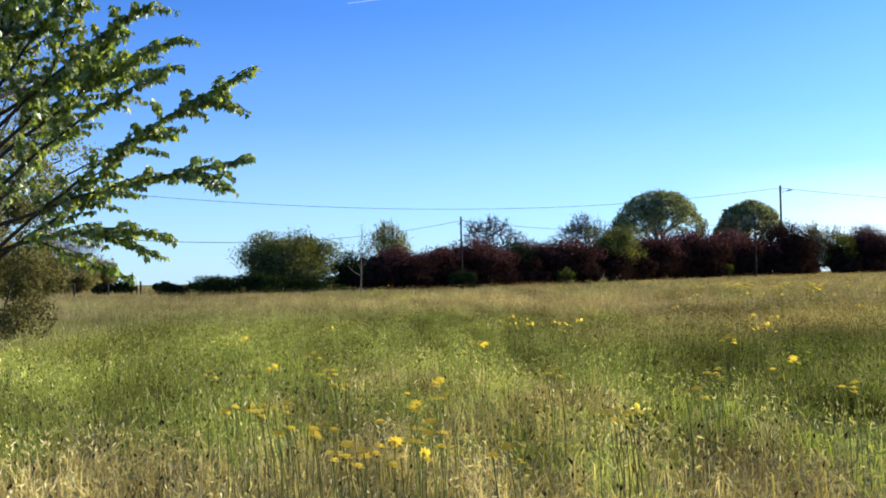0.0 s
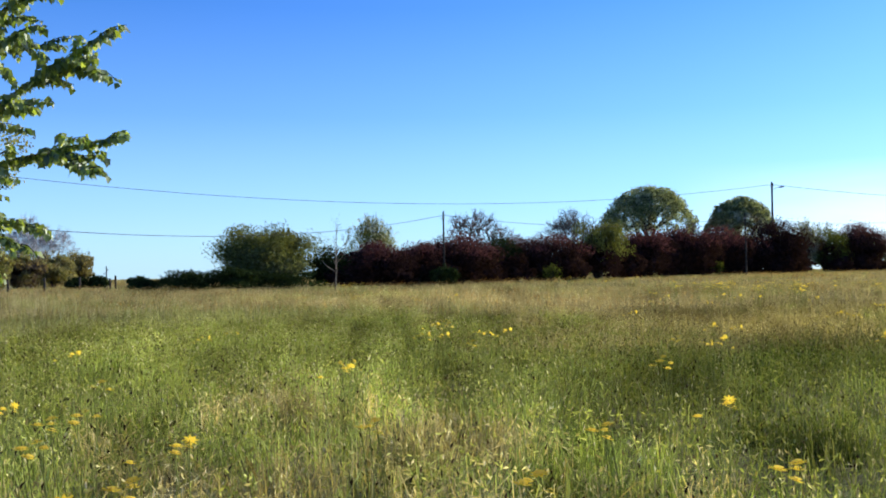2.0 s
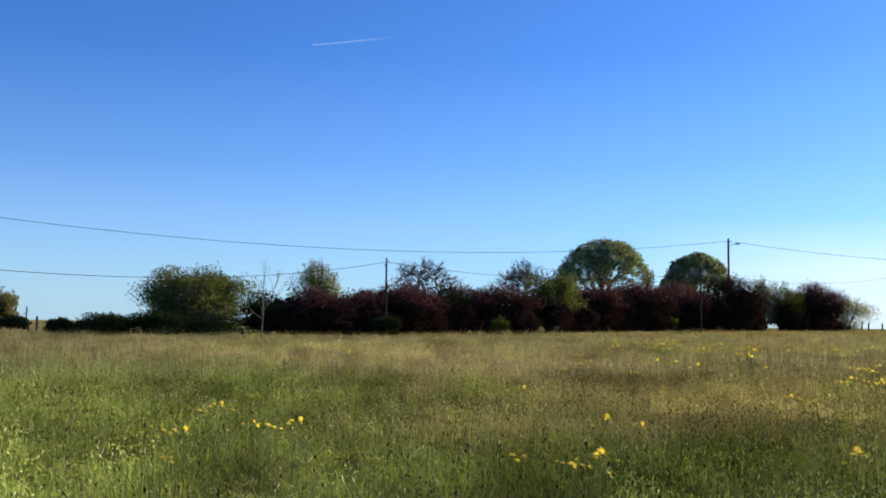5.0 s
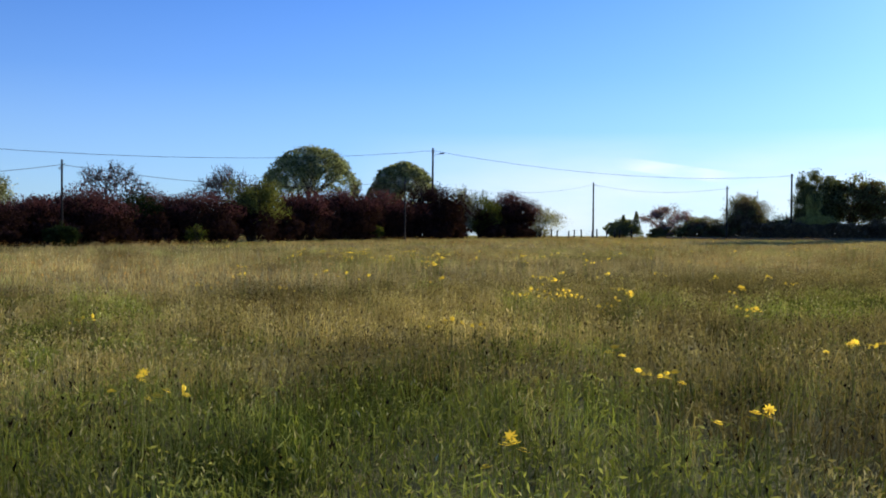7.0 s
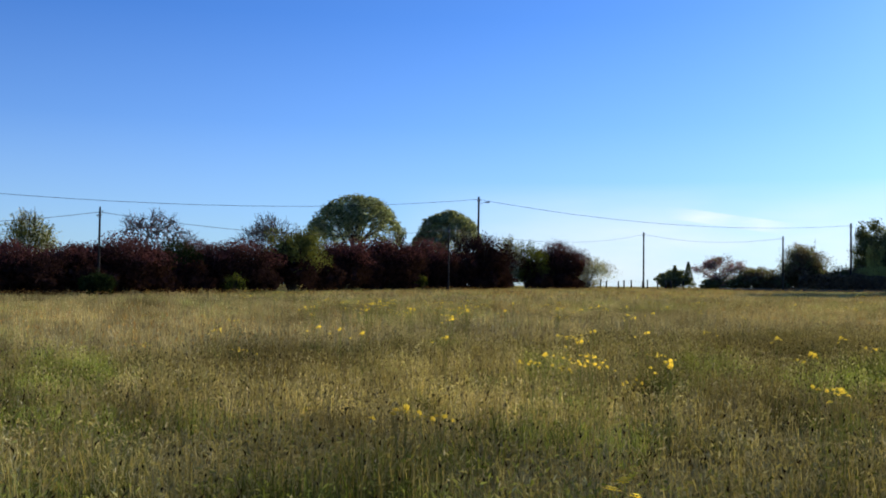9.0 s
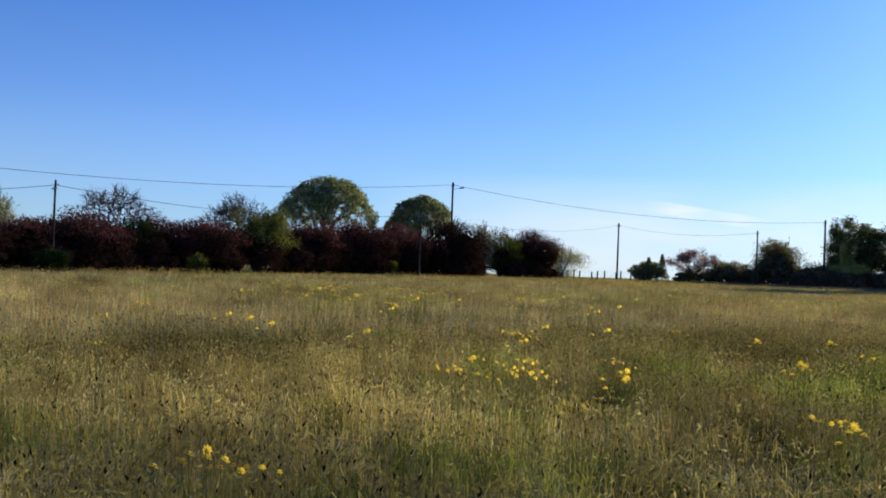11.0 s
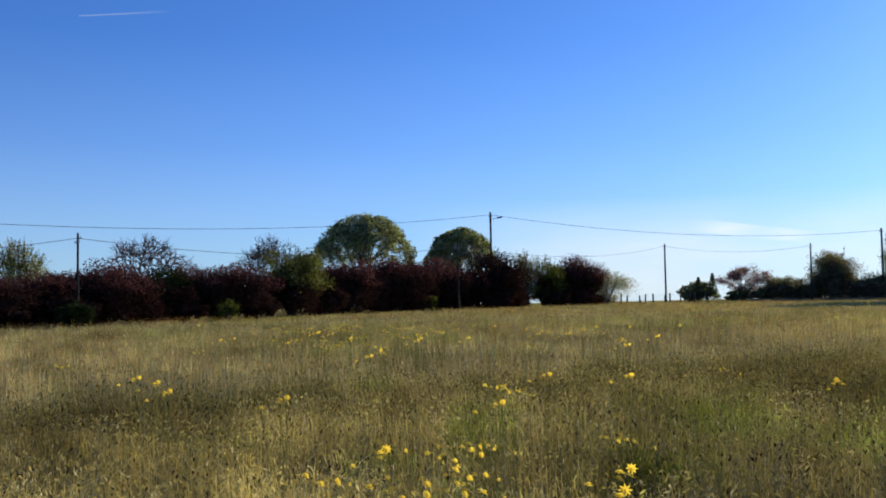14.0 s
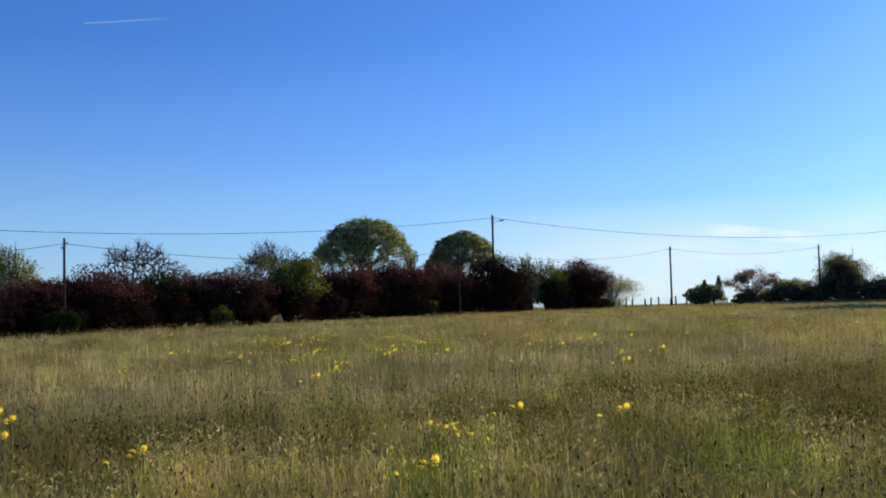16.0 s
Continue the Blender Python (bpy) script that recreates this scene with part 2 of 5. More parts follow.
M_METAL = solid_material("grey_metal", (0.18, 0.18, 0.19), (0.28, 0.28, 0.29), 3.0, 0.45, 0.1, None, 0.7)
M_TRACK = solid_material("track_gravel", (0.11, 0.085, 0.05), (0.17, 0.135, 0.08), 1.5, 0.95, 0.5)
M_WALL = solid_material("weathered_boards", (0.10, 0.075, 0.06), (0.15, 0.115, 0.09), 1.0, 0.9, 0.2)
M_ROOF = solid_material("roof_tiles", (0.12, 0.075, 0.055), (0.19, 0.12, 0.09), 2.0, 0.9, 0.3)
M_DARK = solid_material("dark_opening", (0.02, 0.02, 0.022), (0.035, 0.035, 0.038), 2.0, 0.6, 0.1)


def concrete_material():
    m, nodes, links, out = material("tower_plaster")
    p = nodes.new("ShaderNodeBsdfPrincipled")
    base = ramp(nodes, links, noise_at(nodes, links, 0.25, 4, "Object"), [(0.3, (0.47, 0.385, 0.33)), (0.7, (0.55, 0.46, 0.395))])
    streak = ramp(nodes, links, noise_at(nodes, links, 0.9, 5, "Object", 0.6, (1.0, 1.0, 0.06)), [(0.45, (0.78, 0.76, 0.74)), (0.62, (1, 1, 1))])
    grain = noise_at(nodes, links, 14, 4, "Object")
    c = mixed(nodes, links, 0.25, base, streak, "MULTIPLY")
    links.new(c, p.inputs["Base Color"])
    p.inputs["Roughness"].default_value = 0.9
    b = nodes.new("ShaderNodeBump")
    b.inputs["Strength"].default_value, b.inputs["Distance"].default_value = 0.25, 0.03
    links.new(grain, b.inputs["Height"])
    links.new(b.outputs[0], p.inputs["Normal"])
    links.new(p.outputs[0], out.inputs["Surface"])
    return m


M_CONCRETE = concrete_material()


def ground_material():
    m, nodes, links, out = material("meadow_soil")
    p = nodes.new("ShaderNodeBsdfPrincipled")
    big = ramp(nodes, links, noise_at(nodes, links, 0.11, 4), [(0.35, (0.19, 0.19, 0.065)), (0.65, (0.29, 0.235, 0.1))])
    fine = ramp(nodes, links, noise_at(nodes, links, 2.5, 6, rough=0.7), [(0.3, (0.45, 0.45, 0.42)), (0.7, (1.25, 1.2, 1.1))])
    links.new(mixed(nodes, links, 1.0, big, fine, "MULTIPLY"), p.inputs["Base Color"])
    p.inputs["Roughness"].default_value = 1.0
    p.inputs["Specular IOR Level"].default_value = 0.1
    b = nodes.new("ShaderNodeBump")
    b.inputs["Strength"].default_value, b.inputs["Distance"].default_value = 0.8, 0.1
    links.new(noise_at(nodes, links, 5.0, 6), b.inputs["Height"])
    links.new(b.outputs[0], p.inputs["Normal"])
    links.new(p.outputs[0], out.inputs["Surface"])
    return m


M_GROUND = ground_material()


def sky_wisp_material(name, strength, density, scale, stretch, torn_from=0.35):
    """Thin ice cloud: a torn veil that fades towards its rim."""
    m, nodes, links, out = material(name)
    uv = nodes.new("ShaderNodeTexCoord").outputs["Generated"]
    sep = nodes.new("ShaderNodeSeparateXYZ")
    links.new(uv, sep.inputs[0])

    def hump(axis):
        # 4 x (1 - x)
        inv = nodes.new("ShaderNodeMath")
        inv.operation = "SUBTRACT"
        inv.inputs[0].default_value = 1.0
        links.new(sep.outputs[axis], inv.inputs[1])
        mul = nodes.new("ShaderNodeMath")
        mul.operation = "MULTIPLY"
        links.new(sep.outputs[axis], mul.inputs[0])
        links.new(inv.outputs[0], mul.inputs[1])
        four = nodes.new("ShaderNodeMath")
        four.operation = "MULTIPLY"
        four.inputs[1].default_value = 4.0
        links.new(mul.outputs[0], four.inputs[0])
        return four.outputs[0]

    n = nodes.new("ShaderNodeTexNoise")
    n.inputs["Scale"].default_value, n.inputs["Detail"].default_value = scale, 5
    mp = nodes.new("ShaderNodeMapping")
    mp.inputs["Scale"].default_value = stretch
    links.new(uv, mp.inputs["Vector"])
    links.new(mp.outputs[0], n.inputs["Vector"])
    torn = ramp(nodes, links, n.outputs["Fac"], [(torn_from, (0, 0, 0)), (0.7, (1, 1, 1))])
    fac = torn
    for axis in ("X", "Z"):
        k = nodes.new("ShaderNodeMath")
        k.operation = "MULTIPLY"
        links.new(fac, k.inputs[0])
        links.new(hump(axis), k.inputs[1])
        fac = k.outputs[0]
    k = nodes.new("ShaderNodeMath")
    k.operation = "MULTIPLY"
    k.inputs[1].default_value = density
    links.new(fac, k.inputs[0])
    tr = nodes.new("ShaderNodeBsdfTransparent")
    em = nodes.new("ShaderNodeEmission")
    em.inputs["Color"].default_value, em.inputs["Strength"].default_value = (0.95, 0.98, 1.0, 1), strength
    mx = nodes.new("ShaderNodeMixShader")
    links.new(k.outputs[0], mx.inputs[0])
    links.new(tr.outputs[0], mx.inputs[1])
    links.new(em.outputs[0], mx.inputs[2])
    links.new(mx.outputs[0], out.inputs["Surface"])
    return m


# ---- mesh tools ----
def raw_mesh(name, verts, faces, mat, smooth=False):
    """A mesh from an array of places and arrays of face indices (each array one kind of polygon)."""
    me = bpy.data.meshes.new(name)
    faces = [np.asarray(f, np.int32) for f in (faces if isinstance(faces, list) else [faces]) if len(f)]
    verts = np.asarray(verts, np.float32)
    me.vertices.add(len(verts))
    me.vertices.foreach_set("co", verts.ravel())
    loops = np.concatenate([f.ravel() for f in faces])
    sizes = np.concatenate([np.full(len(f), f.shape[1], np.int32) for f in faces])
    me.loops.add(len(loops))
    me.loops.foreach_set("vertex_index", loops)
    me.polygons.add(len(sizes))
    me.polygons.foreach_set("loop_start", np.r_[0, np.cumsum(sizes)[:-1]].astype(np.int32))
    me.update(calc_edges=True)
    me.validate()
    if smooth:
        me.polygons.foreach_set("use_smooth", np.ones(len(sizes), bool))
    me.materials.append(mat)
    return me


def under(name, me, parent, label=""):
    ob = new(name, me)
    ob.parent = parent
    return tagged(ob, label) if label else ob


def part(name, bm, mat, parent, label="", smooth=False):
    me = bpy.data.meshes.new(name)
    bm.to_mesh(me)
    bm.free()
    me.materials.append(mat)
    if smooth:
        me.polygons.foreach_set("use_smooth", np.ones(len(me.polygons), bool))
    return under(name, me, parent, label)


def thing(name, at, label, category, group="", kind=""):
    ob = new(name)
    ob.matrix_world = at if isinstance(at, Matrix) else Matrix.Translation(at)
    ob.empty_display_size = 0.3
    return tagged(ob, label, category, group, kind)


def tubes(paths, sides=6):
    """Verts and quads of tapered tubes along polylines (points, radii)."""
    V, F, base = [], [], 0
    ang = np.linspace(0, 2 * np.pi, sides, endpoint=False)
    for pts, rad in paths:
        pts = np.asarray(pts, float)
        d = np.gradient(pts, axis=0)
        d /= np.linalg.norm(d, axis=1)[:, None] + 1e-9
        ref = np.where(np.abs(d[:, 2:3]) < 0.9, [[0, 0, 1.0]], [[1.0, 0, 0]])
        u = np.cross(d, ref)
        u /= np.linalg.norm(u, axis=1)[:, None] + 1e-9
        v = np.cross(d, u)
        r = np.asarray(rad, float)[:, None, None]
        V.append((pts[:, None] + r * (np.cos(ang)[None, :, None] * u[:, None] + np.sin(ang)[None, :, None] * v[:, None])).reshape(-1, 3))
        k = len(pts)
        i, j = np.meshgrid(np.arange(k - 1), np.arange(sides), indexing="ij")
        a, b = base + i * sides + j, base + i * sides + (j + 1) % sides
        F.append(np.stack([a, b, b + sides, a + sides], -1).reshape(-1, 4))
        base += k * sides
    return np.concatenate(V), np.concatenate(F)


def turned(n, rng):
    """n random pairs of crossed unit vectors."""
    a = rng.normal(size=(n, 3))
    a /= np.linalg.norm(a, axis=1)[:, None]
    b = np.cross(a, rng.normal(size=(n, 3)))
    b /= np.linalg.norm(b, axis=1)[:, None]
    return a, b


def cards(centres, size, rng, slim=0.6, droop=0.0, single=False):
    """Small four-cornered leaves, each folded a little along its rib."""
    n = len(centres)
    a, b = turned(n, rng)
    if droop:
        a = a + np.array([0, 0, -droop])
        a /= np.linalg.norm(a, axis=1)[:, None]
        b = np.cross(a, rng.normal(size=(n, 3)))
        b /= np.linalg.norm(b, axis=1)[:, None]
    c = np.cross(a, b)
    s = (size * rng.uniform(0.6, 1.35, n))[:, None]
    w = s * slim
    if single:
        V = np.stack([centres - a * s * 0.5 - b * w * 0.5, centres - a * s * 0.5 + b * w * 0.5, centres + a * s * 0.6], 1).reshape(-1, 3)
        return V, np.arange(n)[:, None] * 3 + [0, 1, 2]
    V = np.stack([centres - a * s * 0.5, centres + b * w * 0.5 + c * s * 0.12, centres + a * s * 0.5, centres - b * w * 0.5 + c * s * 0.12], 1).reshape(-1, 3)
    k = np.arange(n)[:, None] * 4
    return V, np.concatenate([k + [0, 1, 2], k + [0, 2, 3]])


def lumpy(dirs, seed, freq=1.7, depth=0.45):
    """An uneven radius for each direction."""
    return np.array([1.0 + depth * noise.noise(Vector(d * freq) + Vector((seed * 7.3, seed * 3.1, seed))) + 0.5 * depth * noise.noise(Vector(d * freq * 2.7) + Vector((seed, 9.1, seed * 2.0))) for d in dirs])


def crown_points(n, size, rng, seed, clumps=26, flat=0.0, hollow=0.35, spread=0.16, boxy=0.0):
    """Places of leaves: clumps spread through a lumpy ellipsoid that stands on z = 0; flat lifts its underside."""
    dirs = rng.normal(size=(clumps, 3))
    dirs /= np.linalg.norm(dirs, axis=1)[:, None]
    if boxy:
        dirs = dirs / ((np.abs(dirs) ** (2 + boxy)).sum(1) ** (1 / (2 + boxy)))[:, None]
    rad = lumpy(dirs, seed) * rng.uniform(hollow, 0.86, clumps) ** 0.6
    half = np.asarray(size, float) / 2
    centre = dirs * rad[:, None] * half * 0.86
    pick = rng.integers(0, clumps, n)
    grow = rng.uniform(0.6, 1.4, clumps)
    ball = rng.normal(size=(n, 3))
    ball *= (1.75 * rng.uniform(0.0, 1.0, n) ** 0.4 / np.linalg.norm(ball, axis=1))[:, None]
    p = centre[pick] + ball * np.minimum(half * spread, 0.75) * grow[pick, None]
    p[:, 2] += half[2]
    if flat:
        low = p[:, 2] < flat * size[2]
        p[low, 2] = flat * size[2] + rng.uniform(0, 0.25, low.sum()) * size[2]
    p[:, 2] = np.abs(p[:, 2] - 0.05) + 0.05
    over = p[:, 2] > size[2] * 1.06
    p[over, 2] = size[2] * rng.uniform(0.6, 1.0, over.sum())
    return p


def grow(rng, start, way, length, radius, depth, paths, tips, spread=0.6, keep=0.72, up=0.15, forks=(2, 4), bend=0.18):
    """Limbs that fork: fills paths with tapered polylines and tips with their ends."""
    k = 4
    pts = [np.array(start, float)]
    d = np.array(way, float)
    for _ in range(k):
        d = d + rng.normal(size=3) * bend + np.array([0, 0, up * 0.3])
        d /= np.linalg.norm(d)
        pts.append(pts[-1] + d * length / k)
    end = radius * (0.6 if depth else 0.25)
    paths.append((np.array(pts), np.linspace(radius, end, k + 1)))
    if not depth:
        tips.append(pts[-1])
        return
    for i in range(rng.integers(*forks)):
        at = pts[-1] if i < 2 else pts[rng.integers(2, k + 1)]
        w = d + rng.normal(size=3) * spread + np.array([0, 0, up])
        w /= np.linalg.norm(w)
        grow(rng, at, w, length * keep * rng.uniform(0.8, 1.2), end, depth - 1, paths, tips, spread, keep, up, forks, bend)


def bush(name, x, y, width, height, mats, label, category="bush", leaves=5200, leaf=0.2, seed=1, group="", twigs=24, core=True, depth=0.8, spread=0.16, slim=0.6, hollow=0.35, twig_mat=None, boxy=0.0, far=True, shoot=1.0):
    """A shrub: woody stems from the ground and a crown of many leaves, with shoots that stand out of it."""
    rng = np.random.default_rng(seed)
    root = thing(name, (x, y, 0), label, category, group)
    size = (width, width * depth, height)
    paths, shoots = [], []
    for i in range(twigs):
        a = rng.uniform(0, 2 * np.pi)
        lean = rng.uniform(0.1, 0.86)
        tip = np.array([np.cos(a) * width * 0.5 * lean, np.sin(a) * width * depth * 0.5 * lean, height * np.sqrt(max(0.1, 1 - 0.75 * lean**2)) * rng.uniform(0.88, 1.08) * shoot])
        foot = np.array([tip[0] * 0.12, tip[1] * 0.12, 0.0])
        u = np.linspace(0, 1, 6)[:, None]
        bow = np.array([tip[0], tip[1], 0]) * 0.3
        pts = foot + (tip - foot) * u - bow * (u * (1 - u)) * 1.2 + rng.normal(size=(6, 3)) * 0.03 * height * u
        paths.append((pts, np.linspace(0.05, 0.012, 6) * max(0.6, height / 5)))
        k = rng.uniform(0.5, 1.0, 14)
        shoots.append(np.stack([np.interp(k, u[:, 0], pts[:, c]) for c in range(3)], -1) + rng.normal(size=(14, 3)) * min(0.012 * height, 0.07))
    v, f = tubes(paths, 4)
    under("stem", raw_mesh("stem", v, f, twig_mat or M_BARK), root)
    if far:
        leaves, leaf = int(leaves * 1.9), leaf * 0.76
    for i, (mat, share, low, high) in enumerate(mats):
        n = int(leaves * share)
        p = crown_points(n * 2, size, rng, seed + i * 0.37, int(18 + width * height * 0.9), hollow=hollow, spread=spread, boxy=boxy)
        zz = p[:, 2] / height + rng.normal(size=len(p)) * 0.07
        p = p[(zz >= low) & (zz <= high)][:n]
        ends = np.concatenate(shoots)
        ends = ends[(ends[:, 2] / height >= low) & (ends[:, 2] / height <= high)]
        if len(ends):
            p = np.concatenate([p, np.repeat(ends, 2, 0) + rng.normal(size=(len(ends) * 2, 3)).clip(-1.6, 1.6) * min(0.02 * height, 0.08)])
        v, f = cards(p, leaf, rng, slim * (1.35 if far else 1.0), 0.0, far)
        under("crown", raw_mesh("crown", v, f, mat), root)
    if core:
        p = crown_points(int(leaves * (0.15 if far else 0.3)), (width * 0.86, width * depth * 0.8, height * 0.84), rng, seed, 40, hollow=0.1, boxy=boxy)
        p[:, 2] = np.maximum(p[:, 2] * 0.95, 0.1)
        v, f = cards(p, leaf * 3.3, rng, 0.85)
        under("inner_leaves", raw_mesh("inner_leaves", v, f, mats[0][0]), root)
    return root


# ---- ground ----
def flat_ground():
    """One sheet that reaches the horizon, finely divided near the walk and with a faint roll."""
    def steps(lo, hi, fine_lo, fine_hi, fine):
        mid = list(np.arange(fine_lo, fine_hi + fine, fine))
        left, right = [], []
        s, p = fine, fine_lo
        while p > lo:
            s *= 1.5
            p -= s
            left.append(max(p, lo))
        s, p = fine, mid[-1]
        while p < hi:
            s *= 1.5
            p += s
            right.append(min(p, hi))
        return np.array(left[::-1] + mid + right)
    xs, ys = steps(-4500, 4500, -40, 120, 2.0), steps(-4500, 4500, -10, 140, 2.0)
    X, Y = np.meshgrid(xs, ys, indexing="ij")
    Z = np.array([[0.05 * noise.noise(Vector((x * 0.13, y * 0.13, 0))) if abs(x) < 200 and abs(y) < 200 else 0.0 for y in ys] for x in xs]) - 0.03
    Z -= np.maximum(0, np.hypot(X - 10, Y - 15) - 195) * 0.025
    V = np.stack([X, Y, Z], -1).reshape(-1, 3)
    i, j = np.meshgrid(np.arange(len(xs) - 1), np.arange(len(ys) - 1), indexing="ij")
    a = i * len(ys) + j
    F = np.stack([a, a + len(ys), a + len(ys) + 1, a + 1], -1).reshape(-1, 4)
    return tagged(new("ground", raw_mesh("ground", V, F, M_GROUND, True)), "gently uneven meadow soil under tall grass", "ground", "", "structure")


flat_ground()


# ---- grass ----
def scatter(rng, count, x0, x1, y0, y1, inside):
    """Random places in a stretch of the plan."""
    p = np.stack([rng.uniform(x0, x1, count), rng.uniform(y0, y1, count)], -1)
    return p[inside(p[:, 0], p[:, 1])]


def tussock(p):
    """How tall the sward stands, from hollow to tussock."""
    x, y = p[:, 0], p[:, 1]
    a = np.sin(1.9 * x + 1.4 * np.sin(1.1 * y)) * np.sin(1.6 * y + 1.2 * np.sin(1.3 * x + 2))
    b = np.sin(0.53 * x + 1.1 * np.sin(0.41 * y + 1)) * np.sin(0.47 * y + 0.9 * np.sin(0.6 * x))
    c = np.sin(4.3 * x + 1.7 * np.sin(3.1 * y + 0.5)) * np.sin(3.9 * y + 1.5 * np.sin(3.4 * x + 1))
    return 1.0 + 0.26 * a + 0.18 * b + 0.16 * c


def blades(p, height, width, rng, lean=0.35, joints=True):
    """Grass blades that taper and bend over."""
    n = len(p)
    a = rng.uniform(0, 2 * np.pi, n)
    side = np.stack([np.cos(a), np.sin(a), np.zeros(n)], -1)
    b = a + rng.normal(size=n) * 0.6 + np.pi / 2
    out = np.stack([np.cos(b), np.sin(b), np.zeros(n)], -1)
    h = (height * tussock(p) * rng.uniform(0.68, 1.14, n))[:, None]
    w = (width * rng.uniform(0.6, 1.4, n))[:, None] * 0.5
    bow = (np.abs(rng.normal(size=n)) * lean)[:, None] * h
    foot = np.column_stack([p, np.full(n, -0.02)])
    up = np.array([0, 0, 1.0])
    mid = foot + up * h * 0.76 + out * bow * 0.25
    tip = foot + up * h * (1 - 0.5 * np.minimum(bow / h, 1.2)) + out * bow
    k = np.arange(n)[:, None]
    if joints:
        V = np.stack([foot - side * w, foot + side * w, mid + side * w * 0.8, mid - side * w * 0.8, tip], 1).reshape(-1, 3)
        return V, [k * 5 + [0, 1, 2, 3], k * 5 + [3, 2, 4]]
    V = np.stack([foot - side * w, foot + side * w, tip], 1).reshape(-1, 3)
    return V, [k * 3 + [0, 1, 2]]


def spikes(p, height, head, fat, rng, lean=0.12):
    """Flowering stalks with a spindle-shaped head."""
    n = len(p)
    h = (height * tussock(p) * rng.uniform(0.6, 1.25, n))[:, None]
    d = np.column_stack([rng.normal(size=(n, 2)) * lean, np.ones(n)])
    d /= np.linalg.norm(d, axis=1)[:, None]
    a = rng.uniform(0, 2 * np.pi, n)
    u = np.stack([np.cos(a), np.sin(a), np.zeros(n)], -1)
    foot = np.column_stack([p, np.zeros(n)])
    low = foot + d * h
    hl = (head * rng.uniform(0.6, 1.4, n))[:, None]
    top = low + d * hl * 0.9 + np.roll(u, 1, 0) * hl * 0.35
    mid = low + d * hl * 0.45
    w = (fat * rng.uniform(0.6, 1.4, n))[:, None] * 0.5
    s = min(fat * 0.12, 0.003)
    V = np.stack([foot - u * s, foot + u * s, low, mid + u * w, top, mid - u * w], 1).reshape(-1, 3)
    k = np.arange(n)[:, None] * 6
    return V, [np.concatenate([k + [0, 1, 2], k + [2, 3, 4], k + [2, 4, 5]])]


